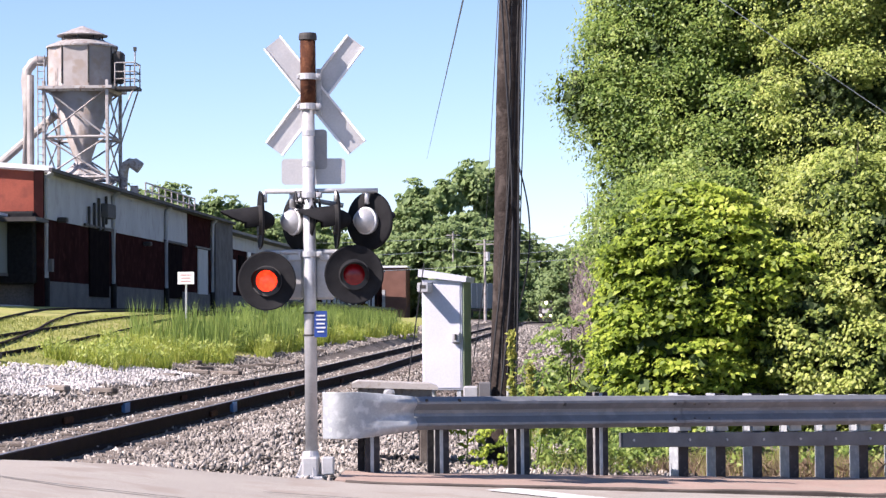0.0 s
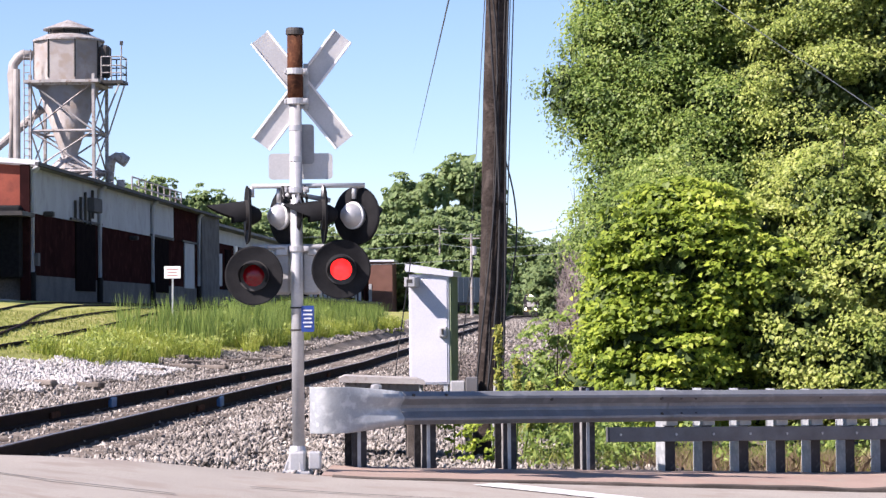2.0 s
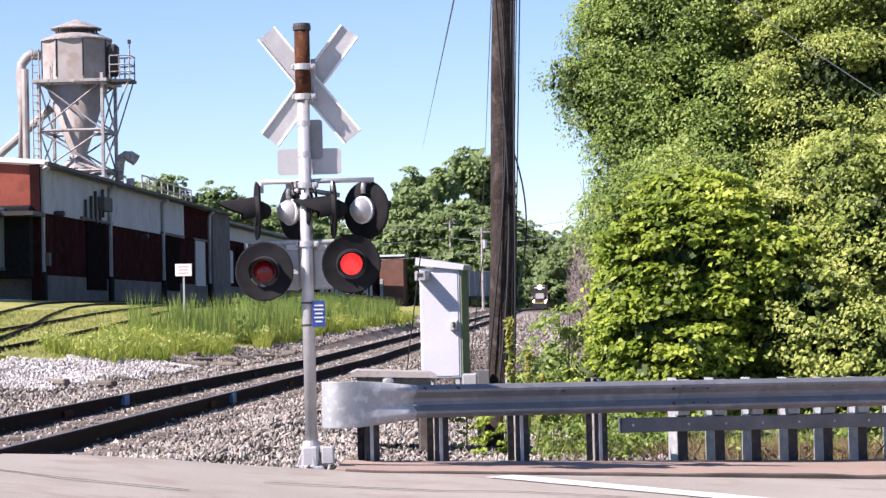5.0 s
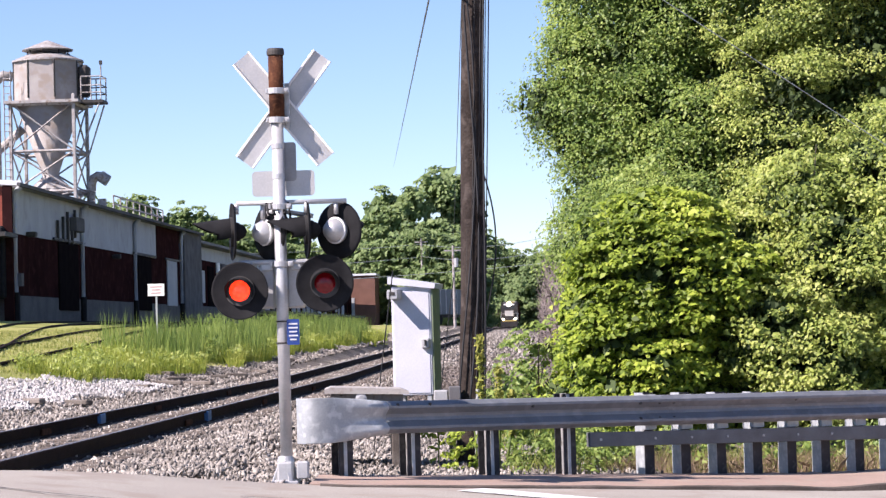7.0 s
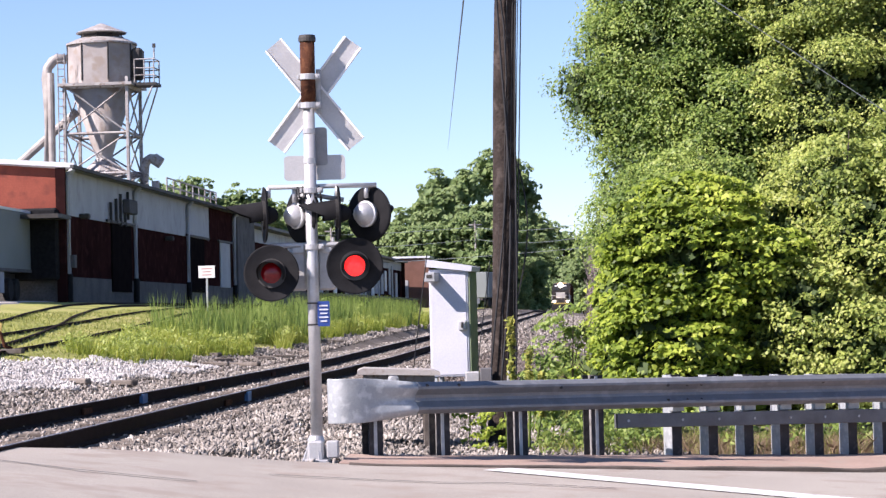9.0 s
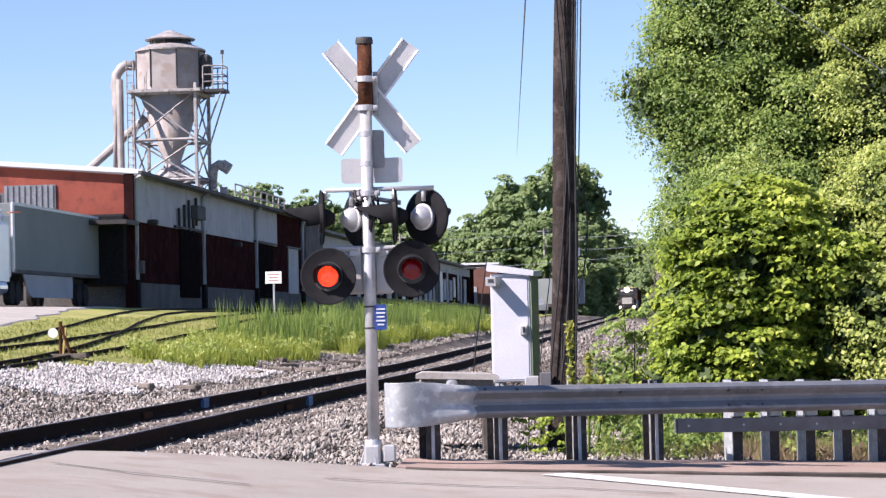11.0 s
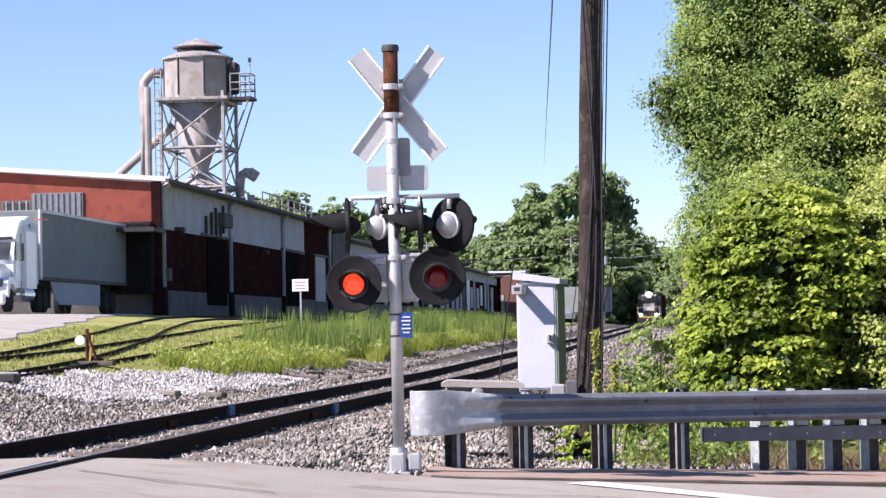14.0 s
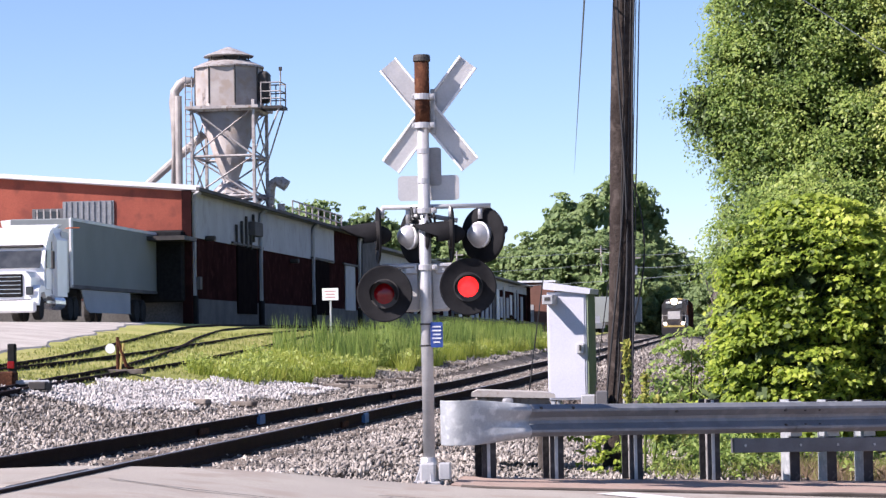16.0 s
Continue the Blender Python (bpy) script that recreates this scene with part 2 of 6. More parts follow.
MULLEIN = islands("mullein_yellow", ((0.16, 0.2, 0.03), (0.27, 0.28, 0.05), (0.4, 0.36, 0.08)), 0.7, 0.2)

# ---- mesh helpers ----


def part(name, bm, material, parent=None, label="", smooth=False):
    me = bpy.data.meshes.new(name)
    bm.normal_update()
    bm.to_mesh(me)
    bm.free()
    me.materials.append(material)
    if smooth:
        for p in me.polygons:
            p.use_smooth = True
    ob = new(name, me)
    if parent:
        ob.parent = parent
    return tagged(ob, label)


def thing(name, m, label, category, group="", kind=""):
    e = new(name)
    e.matrix_basis = m
    return tagged(e, label, category, group, kind)


def bx(bm, c, s, m=None, bevel=0.0):
    """A box with centre c and sides s, bevelled."""
    vs = bmesh.ops.create_cube(bm, size=1, matrix=(m or Matrix()) @ Matrix.Translation(c) @ Matrix.Diagonal((*s, 1)))["verts"]
    if bevel:
        es = list({e for v in vs for e in v.link_edges})
        bmesh.ops.bevel(bm, geom=es, offset=bevel, segments=1, affect="EDGES")
    return bm


def box(c, s, m=None, bevel=0.0):
    return bx(bmesh.new(), c, s, m, bevel)


def rod(bm, a, b, r, r2=None, n=8):
    a, b = Vector(a), Vector(b)
    d = b - a
    m = Matrix.Translation((a + b) / 2) @ d.to_track_quat("Z", "Y").to_matrix().to_4x4()
    bmesh.ops.create_cone(bm, cap_ends=True, segments=n, radius1=r, radius2=r if r2 is None else r2, depth=d.length, matrix=m)
    return bm


def rods(pairs, r, n=6):
    bm = bmesh.new()
    for a, b in pairs:
        rod(bm, a, b, r, n=n)
    return bm


def tube(pts, r, n=8, bm=None):
    """A pipe along points, r may be a list."""
    bm = bm or bmesh.new()
    pts = [Vector(p) for p in pts]
    rings = []
    for i, p in enumerate(pts):
        d = (pts[min(i + 1, len(pts) - 1)] - pts[max(i - 1, 0)]).normalized()
        q = d.to_track_quat("Z", "Y")
        rr = r[i] if isinstance(r, (list, tuple)) else r
        rings.append([bm.verts.new(p + q @ Vector((rr * math.cos(2 * math.pi * k / n), rr * math.sin(2 * math.pi * k / n), 0))) for k in range(n)])
    for a, b in zip(rings, rings[1:]):
        for k in range(n):
            bm.faces.new((a[k], a[(k + 1) % n], b[(k + 1) % n], b[k]))
    bm.faces.new(rings[0][::-1])
    bm.faces.new(rings[-1])
    return bm


def lathe(profile, n=24, m=None, bm=None):
    """Turn (radius, height) pairs about z, then place by m."""
    bm = bm or bmesh.new()
    m = m or Matrix()
    rings = [[bm.verts.new(m @ Vector((r * math.cos(2 * math.pi * k / n), r * math.sin(2 * math.pi * k / n), z))) for k in range(n)] for r, z in profile]
    for a, b in zip(rings, rings[1:]):
        for k in range(n):
            bm.faces.new((a[k], a[(k + 1) % n], b[(k + 1) % n], b[k]))
    bm.faces.new(rings[0][::-1])
    bm.faces.new(rings[-1])
    return bm


def prism(outline, depth, m=None, bm=None):
    """Extrude an outline of (x, z) along y by depth."""
    bm = bm or bmesh.new()
    m = m or Matrix()
    a = [bm.verts.new(m @ Vector((x, 0, z))) for x, z in outline]
    b = [bm.verts.new(m @ Vector((x, depth, z))) for x, z in outline]
    k = len(outline)
    bm.faces.new(a)
    bm.faces.new(b[::-1])
    for i in range(k):
        bm.faces.new((a[i], b[i], b[(i + 1) % k], a[(i + 1) % k]))
    bmesh.ops.recalc_face_normals(bm, faces=bm.faces)
    return bm


def raw(name, verts, faces, material, parent=None, label=""):
    me = bpy.data.meshes.new(name)
    me.from_pydata(verts, [], faces)
    me.materials.append(material)
    ob = new(name, me)
    if parent:
        ob.parent = parent
    return tagged(ob, label)


def quads(name, v, nper, material, parent=None, label=""):
    """Many alike faces from an array (count, nper, 3)."""
    k = len(v)
    me = bpy.data.meshes.new(name)
    me.vertices.add(k * nper)
    me.vertices.foreach_set("co", np.ascontiguousarray(v, dtype=np.float32).ravel())
    me.loops.add(k * nper)
    me.loops.foreach_set("vertex_index", np.arange(k * nper, dtype=np.int32))
    me.polygons.add(k)
    me.polygons.foreach_set("loop_start", np.arange(0, k * nper, nper, dtype=np.int32))
    me.update(calc_edges=True)
    me.materials.append(material)
    ob = new(name, me)
    if parent:
        ob.parent = parent
    return tagged(ob, label)


def lerp(v, xs, zs):
    return float(np.interp(v, xs, zs))


# ---- ground ----


def edge_y(x):
    """The far edge of the road, which crosses the track at a slant."""
    return lerp(x, (-60, -2.45, -1.9, 5.0, 40), (-14.0, 22.45, 22.45, 25.0, 36))


def track_x(y):
    return -5.42 + 0.0147 * (y - 35)


def rail_top(y):
    return 0.36 + 0.0056 * (min(max(y, 60), 260) - 60)


def ground_z(x, y):
    o = x - track_x(y)
    rise = rail_top(y) - 0.36
    left = lerp(-o, (2.4, 4, 6, 10, 18, 30), (0.1, 0.34, 0.75, 1.25, 1.95, 2.2)) + min(0.006 * max(0, y - 45), 0.35)
    right = lerp(o, (2.2, 3.0, 5.0, 7.0, 9.0, 14.0, 30.0), (0.1, 0.02, -0.1, -0.2, -0.3, 0.2, 1.5))
    bed = 0.13
    away = y - edge_y(x)                        # metres beyond the road
    near = min(1, max(0, away / 5))
    if o < -2.4:
        return (left + rise * max(0, 1 + (o + 2.4) / 12)) * near + (1 - near) * 0.14
    if o > 2.2:
        near = min(1, max(0, away / 1.5))
        return (right + rise * max(0, 1 - (o - 2.2) / 12)) * near + (1 - near) * (road_z(x) - 0.07)
    return bed + rise


def road_z(x):
    return lerp(x, (-40, -5.2, -4.9, -4.35, -3.9, -3.3, -2.5, -1.9, 3, 12), (0.356, 0.354, 0.335, 0.295, 0.25, 0.165, 0.065, 0.015, -0.27, -0.36))


def sheet(name, xs, ys, z, material, keep=None, label="", category="", kind="structure", thick=0.0):
    verts = [(x, y, z(x, y)) for y in ys for x in xs]
    w = len(xs)
    faces = []
    for j in range(len(ys) - 1):
        for i in range(w - 1):
            if keep is None or keep((xs[i] + xs[i + 1]) / 2, (ys[j] + ys[j + 1]) / 2):
                faces.append((j * w + i, j * w + i + 1, (j + 1) * w + i + 1, (j + 1) * w + i))
    ob = raw(name, verts, faces, material)
    return tagged(ob, label, category, kind=kind)


def steps(*segs):
    out = []
    for a, b, s in segs:
        k = max(1, round((b - a) / s))
        out += [a + (b - a) * i / k for i in range(k)]
    return out + [segs[-1][1]]


GX = steps((-3000, -200, 400), (-200, -40, 16), (-40, -16, 2), (-16, 8, 0.8), (8, 40, 4), (40, 200, 20), (200, 3000, 400))
GY = steps((-400, -20, 60), (-20, 18, 4), (18, 60, 0.8), (60, 140, 4), (140, 600, 20), (600, 4000, 400))


def ground_under(x, y):
    z = ground_z(x, y) - 0.03
    e = edge_y(x)
    if y < e - 0.9:
        return min(z, road_z(x) - 0.3)
    return z if y > e + (3.6 if x > -2.2 else 0.4) else min(z, road_z(x) - 0.06)


sheet("ground", GX, GY, ground_under, SOIL, label="grey stony soil and old ballast beside the railway", category="ground")
TX = steps((-60, -24, 4), (-24, -8, 0.5))
TY = steps((30, 70, 1), (70, 330, 6))


def turf_edge(y):
    return track_x(y) - lerp(y, (30, 40, 50, 70, 140, 330), (7.5, 6.2, 4.6, 3.9, 3.0, 2.8)) + 0.25 * math.sin(y * 0.9)


sheet("lawn", TX, TY, lambda x, y: ground_z(x, y) + 0.02 + 0.03 * noise.noise((x * 0.7, y * 0.3, 0)), TURF, lambda x, y: x < turf_edge(y),
      label="rough yellowish green grass over the bank", category="grass")


# the road over the crossing and its concrete panels
RX = steps((-60, -8, 6), (-8, 8, 0.4), (8, 60, 6))
rv, rf = [], []
for x in RX:
    e = edge_y(x) + 0.07 * noise.noise((x * 1.3, 2, 8))
    for y in (-60, -20, 0, 12, 18, e - 1.2, e - 0.5, e):
        rv.append((x, min(y, e - 0.01) if y < e else e, road_z(x)))
for i in range(len(RX) - 1):
    for j in range(7):
        rf.append((i * 8 + j, (i + 1) * 8 + j, (i + 1) * 8 + j + 1, i * 8 + j + 1))
road = raw("road", rv, rf, ASPHALT)
for pl in road.data.polygons:
    pl.use_smooth = True
tagged(road, "pale worn asphalt road over the crossing", "road", kind="structure")
cv, cf = [], []
for i, x in enumerate(steps((-2.2, 14, 0.45))):
    f, b = edge_y(x), lerp(x, (-2.6, -1.95, 3.1, 14), (23.5, 23.72, 27.0, 34.2))
    z = road_z(x)
    w = 0.025 * noise.noise((x * 2, 0, 5))
    cv += [(x, f + w, z - 0.1), (x, f + w, z + 0.008), (x, f + 0.14, z + 0.012), (x, f + 0.15, z + 0.01), (x, b, z + 0.02), (x, b, z - 0.3)]
    if i:
        for k in range(5):
            cf.append(((i - 1) * 6 + k, i * 6 + k, i * 6 + k + 1, (i - 1) * 6 + k + 1))
walkway = tagged(raw("pavement", cv, cf, BRICKWALK), "worn reddish paved strip under the guard rail", "pavement", kind="structure")
kv, kf = [], []
for i, x in enumerate(steps((-2.1, 14, 0.12))):
    y, z = edge_y(x) - 0.02 + 0.02 * noise.noise((x * 3, 1, 0)), road_z(x)
    h = lerp(x, (-2, 0.5, 3), (0.008, 0.02, 0.04)) * (1 + 0.8 * noise.noise((x * 1.7, 4, 0)))
    kv += [(x, y - 0.07, z - 0.03), (x, y - 0.06, z + h), (x, y + 0.03, z + h + 0.008), (x, y + 0.04, z - 0.03)]
    if i:
        for k in range(3):
            kf.append(((i - 1) * 4 + k, i * 4 + k, i * 4 + k + 1, (i - 1) * 4 + k + 1))
raw("kerb", kv, kf, KERB, walkway, "low broken dark kerb edge")
# painted edge line
lv, lf = [], []
for i in range(22):
    s = i / 21
    x, y = -0.75 + 4.2 * s, 22.45 - 3.2 * s
    n = Vector((0.6, 0.8, 0)) * 0.2
    lv += [(x - n.x, y - n.y, road_z(x) + 0.016), (x + n.x, y + n.y, road_z(x + n.x) + 0.016)]
    if i:
        lf.append((2 * i - 2, 2 * i - 1, 2 * i + 1, 2 * i))
tagged(raw("road_marking", lv, lf, surf("road_paint", (0.7, 0.7, 0.68), (0.6, 0.6, 0.58), 6, 0.8, stain=(0.35, 0.34, 0.32))), "white painted edge line on the road", "road line", kind="structure")
# cracks filled with tar
for pts in (((-2.6, 20.4), (-1.9, 20.55), (-1.2, 20.5), (-0.6, 20.75), (0.3, 20.6)), ((-4.6, 19.2), (-3.9, 18.8), (-3.0, 19.0))):
    cvv, cff = [], []
    for i, (x, y) in enumerate(pts):
        cvv += [(x, y - 0.02, road_z(x) + 0.012), (x, y + 0.02, road_z(x) + 0.012)]
        if i:
            cff.append((2 * i - 2, 2 * i - 1, 2 * i + 1, 2 * i))
    tagged(raw("road_crack", cvv, cff, DARK), "dark tar-filled crack in the road", "crack", kind="structure")
panel_track = thing("crossing_panel", Matrix(), "pale concrete panels between the rails at the crossing", "crossing panel", kind="structure")
for o, w in ((-1.35, 0.9), (0, 1.28)):
    for k in range(3):
        yy = 14.0 + 2.5 * k + 0.6 * o
        part("panel", box((track_x(yy) + o, yy, 0.252), (w, 2.47, 0.2), None, 0.008), PANEL_SLAB, panel_track)
def yard_edge(y):
    return lerp(y, (43, 47, 55, 70, 90, 112), (-13.2, -13.9, -15.2, -17.6, -21.0, -23.8))


# yard of concrete where the lorry stands
yv, yf = [], []
for i, y in enumerate(steps((43, 113, 0.7))):
    e = yard_edge(y) + 0.5 * noise.noise((y * 0.2, 0, 0)) + 0.15 * noise.noise((y * 1.1, 5, 0))
    row = [-70, -45, -32, -26, -22, e - 1.5, e - 0.5, e, e + 0.1]
    row = sorted(min(v, e) for v in row[:-1]) + [e + 0.1]
    yv += [(x, y, ground_z(x, y) + (0.06 if x <= e else 0.0)) for x in row]
    if i:
        for k in range(8):
            yf.append(((i - 1) * 9 + k, (i - 1) * 9 + k + 1, i * 9 + k + 1, i * 9 + k))
tagged(raw("yard", yv, yf, CONCRETE), "pale cracked concrete yard in front of the warehouse", "yard", kind="structure")
# ---- the railway ----


def rail_run(name, pts, material, parent=None, label="", head=0.036, high=0.17):
    """A rail with foot, web and head along (x, y, z of the top)."""
    prof = ((-0.07, -high), (0.07, -high), (0.07, -high + 0.018), (0.012, -high + 0.035), (0.012, -0.04), (head, -0.034), (head, -0.004), (head - 0.006, 0), (-head + 0.006, 0), (-head, -0.004), (-head, -0.034), (-0.012, -0.04), (-0.012, -high + 0.035), (-0.07, -high + 0.018))
    v, f = [], []
    k = len(prof)
    for i, p in enumerate(pts):
        a, b = Vector(pts[max(i - 1, 0)]), Vector(pts[min(i + 1, len(pts) - 1)])
        d = (b - a).normalized()
        r = Vector((d.y, -d.x, 0)).normalized()
        for x, z in prof:
            v.append((p[0] + r.x * x, p[1] + r.y * x, p[2] + z))
        if i:
            for j in range(k):
                f.append(((i - 1) * k + j, (i - 1) * k + (j + 1) % k, i * k + (j + 1) % k, i * k + j))
    return raw(name, v, f, material, parent, label)


track = thing("railway_track", Matrix(), "rusty main line track on stone ballast", "railway track", kind="structure")
ys = steps((-60, 10, 10), (10, 60, 2), (60, 900, 20))
for s in (-0.755, 0.755):
    r = rail_run("rail", [(track_x(y) + s, y, rail_top(y)) for y in ys], RAIL, track, "dark rusty steel rail")
    raw("running_surface", [p for y in ys for p in ((track_x(y) + s - 0.026, y, rail_top(y) + 0.002), (track_x(y) + s + 0.026, y, rail_top(y) + 0.002))],
        [(2 * i, 2 * i + 1, 2 * i + 3, 2 * i + 2) for i in range(len(ys) - 1)], RAIL_TOP, r)
    part("blue_mark", box((track_x(35) + s + 0.016, 34.9, rail_top(35) - 0.085), (0.08, 0.42, 0.14)), BLUE_PAINT, r, "blue paint mark on the rail web")
    for k in range(3):
        yj = 31 + 9 * k + (2 if s > 0 else 0)
        bmj = box((track_x(yj) + s + 0.035, yj, rail_top(yj) - 0.1), (0.03, 0.6, 0.08), None, 0.008)
        part("joint_bar", bmj, RUST, r)
tie_me = bpy.data.meshes.new("tie")
bmt = box((0, 0, 0), (2.6, 0.23, 0.18), None, 0.015)
bmt.to_mesh(tie_me)
bmt.free()
tie_me.materials.append(TIE_WOOD)
for k in range(150):
    y = 21.6 + 0.53 * k
    t = new("tie", tie_me)
    t.parent = track
    t.matrix_basis = pose(track_x(y) + random.uniform(-0.06, 0.06), y, rail_top(y) - 0.262 + random.uniform(-0.01, 0.012), 0, 0, random.uniform(-1.5, 1.5))


def siding(pts):
    """A curved side track, half sunk in the grass."""
    P = [Vector(p) for p in pts]
    fine = []
    for i in range(len(P) - 1):
        a, b, c, d = P[max(i - 1, 0)], P[i], P[i + 1], P[min(i + 2, len(P) - 1)]
        for k in range(6):
            t = k / 6
            fine.append(0.5 * ((2 * b) + (c - a) * t + (2 * a - 5 * b + 4 * c - d) * t * t + (3 * b - a - 3 * c + d) * t ** 3))
    fine.append(P[-1])
    st = thing("side_track", Matrix(), "old rusty side track sunk in grass", "railway track", "side tracks", "structure")
    for s in (-0.755, 0.755):
        run = []
        for i, p in enumerate(fine):
            d = (fine[min(i + 1, len(fine) - 1)] - fine[max(i - 1, 0)]).normalized()
            x, y = p.x + d.y * s, p.y - d.x * s
            run.append((x, y, ground_z(x, y) + 0.1))
        rail_run("rail", run, RAIL, st)
    return st


siding(((-10.3, 20), (-11.2, 32), (-11.95, 42), (-12.8, 52), (-14.6, 66), (-16.9, 81), (-19.4, 100), (-20.5, 125), (-20.0, 170)))
siding(((-10.1, 20), (-11.0, 32), (-11.7, 42), (-12.2, 52), (-12.9, 63), (-13.7, 75), (-15.2, 94), (-16.8, 125), (-16.9, 170), (-15, 230)))


def ballast(name, n, place, size, material, label):
    """Loose crushed stones: low squashed polyhedra."""
    base = np.array([(0, 0, 1), (0.9, 0, 0.3), (0.2, 0.85, 0.35), (-0.8, 0.5, 0.3), (-0.7, -0.6, 0.4), (0.3, -0.9, 0.3), (0.6, 0.5, -0.4), (-0.6, 0.1, -0.5), (0.1, -0.7, -0.5)])
    tri = np.array([(0, 1, 2), (0, 2, 3), (0, 3, 4), (0, 4, 5), (0, 5, 1), (1, 6, 2), (2, 7, 3), (3, 7, 4), (4, 8, 5), (5, 8, 1), (1, 8, 6), (2, 6, 7), (4, 7, 8)])
    rng = np.random.default_rng(len(name) + n)
    V, F = [], []
    for i in range(n):
        x, y, z = place(rng)
        s = size * rng.uniform(0.6, 1.45)
        a = rng.uniform(0, 6.28, 3)
        R = np.array(Euler(a).to_matrix())
        v = (base * rng.uniform(0.6, 1.35, (9, 3)) * (s * 1.3, s * rng.uniform(0.4, 0.9), s * rng.uniform(0.25, 0.65))) @ R.T + (x, y, z)
        F.append(tri + 9 * i)
        V.append(v)
    v, f = np.concatenate(V), np.concatenate(F)
    me = bpy.data.meshes.new(name)
    me.vertices.add(len(v))
    me.vertices.foreach_set("co", v.astype(np.float32).ravel())
    me.loops.add(len(f) * 3)
    me.loops.foreach_set("vertex_index", f.astype(np.int32).ravel())
    me.polygons.add(len(f))
    me.polygons.foreach_set("loop_start", np.arange(0, len(f) * 3, 3, dtype=np.int32))
    me.update(calc_edges=True)
    me.materials.append(material)
    return tagged(new(name, me), label, "gravel", kind="stuff")


def on_near_bank(rng):
    while True:
        y = 20.9 + 15.7 * rng.random() ** 1.4
        x = rng.uniform(-4.75, 1.2)
        if y > edge_y(x) + 0.05 and not (x > -2.2 and y < lerp(x, (-2.6, -1.95, 3.1), (23.5, 23.75, 27.0))):
            return x, y, ground_z(x, y) - 0.01 + 0.05 * rng.random()


def on_bed(rng):
    while True:
        y = 20.0 + 63 * rng.random() ** 1.6
        x = track_x(y) + rng.uniform(-2.6, 2.6)
        if y > edge_y(x) + 0.06:
            return x, y, rail_top(y) - 0.21 + 0.035 * rng.random()


def on_far_bank(rng):
    while True:
        y = 19.5 + 90 * rng.random() ** 1.4
        x = track_x(y) - rng.uniform(1.5, 7)
        if y > edge_y(x) + 0.06 and x > turf_edge(y) - 0.4 * rng.random():
            return x, y, ground_z(x, y) + 0.03 * rng.random()


def on_pale(rng):
    while True:
        y = rng.uniform(38.5, 56)
        x = rng.uniform(-11.2, -8.0)
        if abs(x - lerp(y, (38, 47, 56), (-10.0, -9.6, -8.9))) < 1.15 + 0.25 * math.sin(y * 1.7) and x > turf_edge(y) - 0.6:
            return x, y, ground_z(x, y) + 0.03 + 0.03 * rng.random()


ballast("ballast", 32000, on_near_bank, 0.031, STONES, "loose grey crushed stone beside the track")
ballast("track_ballast", 16000, on_bed, 0.034, STONES, "grey crushed stone between and beside the rails")
ballast("far_ballast", 34000, on_far_bank, 0.034, STONES, "grey crushed stone on the far side of the track")
def on_right_bank(rng):
    y = 32 + 75 * rng.random() ** 1.2
    x = track_x(y) + rng.uniform(2.0, 5.2)
    return x, y, ground_z(x, y) + 0.02 * rng.random()


ballast("side_ballast", 9000, on_right_bank, 0.04, SHOULDER, "brownish grey stone on the near shoulder of the track")
def on_far_bed(rng):
    y = 80 + 160 * rng.random() ** 1.2
    x = track_x(y) + rng.uniform(-4.5, 5.5)
    return x, y, ground_z(x, y) + 0.01


ballast("distant_ballast", 8000, on_far_bed, 0.075, STONES, "coarse grey stone along the receding track")
ballast("pale_gravel", 8000, on_pale, 0.036, WHITE_STONES, "patch of pale whitish gravel by the grass bank")
# ---- crossing signal ----
MAST = (-2.45, 22.9, 0.02)
signal = thing("crossing_signal", pose(*MAST), "silver railway crossing signal mast with crossbuck and flashing red lamps", "crossing signal")
part("mast_pipe", rod(bmesh.new(), (0.01, 0, 0.1), (0, 0, 3.42), 0.056, n=20), SILVER, signal, "silver painted steel mast", True)
part("rusty_sleeve", rod(bmesh.new(), (0, 0, 3.34), (0, 0, 3.98), 0.07, n=20), RUST, signal, "rusty brown upper pipe", True)
part("cap", lathe(((0.02, 4.03), (0.075, 4.025), (0.082, 4.0), (0.082, 3.965), (0.07, 3.96)), 20), DARK, signal, "dark cast pipe cap")
for z, w in ((3.63, 0.085), (3.36, 0.085), (2.56, 0.075), (2.03, 0.072), (3.12, 0.06), (2.84, 0.06)):
    b = lathe(((w - 0.004, z - 0.028), (w, z - 0.024), (w, z + 0.024), (w - 0.004, z + 0.028)), 18)
    if w > 0.07:
        bx(b, (0.095, -0.02, z), (0.05, 0.06, 0.05), None, 0.006)
        rod(b, (0.09, -0.07, z), (0.09, 0.05, z), 0.014, n=6)
        bx(b, (-0.085, -0.02, z), (0.025, 0.05, 0.045), None, 0.006)
    part("band_clamp", b, SILVER, signal)
bm = bmesh.new()
for k in range(4):
    a = k * math.pi / 2 + 0.4
    M = Matrix.Rotation(a, 4, "Z")
    prism(((0.05, 0.0), (0.13, 0.0), (0.13, 0.04), (0.07, 0.2), (0.05, 0.24)), 0.03, M @ Matrix.Translation((0, -0.015, 0)), bm)
lathe(((0.14, 0), (0.14, 0.035), (0.085, 0.05), (0.08, 0.22), (0.065, 0.26)), 16, None, bm)
bx(bm, (0.0, -0.02, 0.11), (0.15, 0.15, 0.21), None, 0.02)
bx(bm, (0.0, -0.02, 0.012), (0.25, 0.24, 0.05), None, 0.01)
part("base_casting", bm, SILVER, signal, "pale painted cast mast base")
part("junction_box", box((0.16, -0.04, 0.13), (0.11, 0.11, 0.16), None, 0.012), SILVER, signal, "small white junction box")
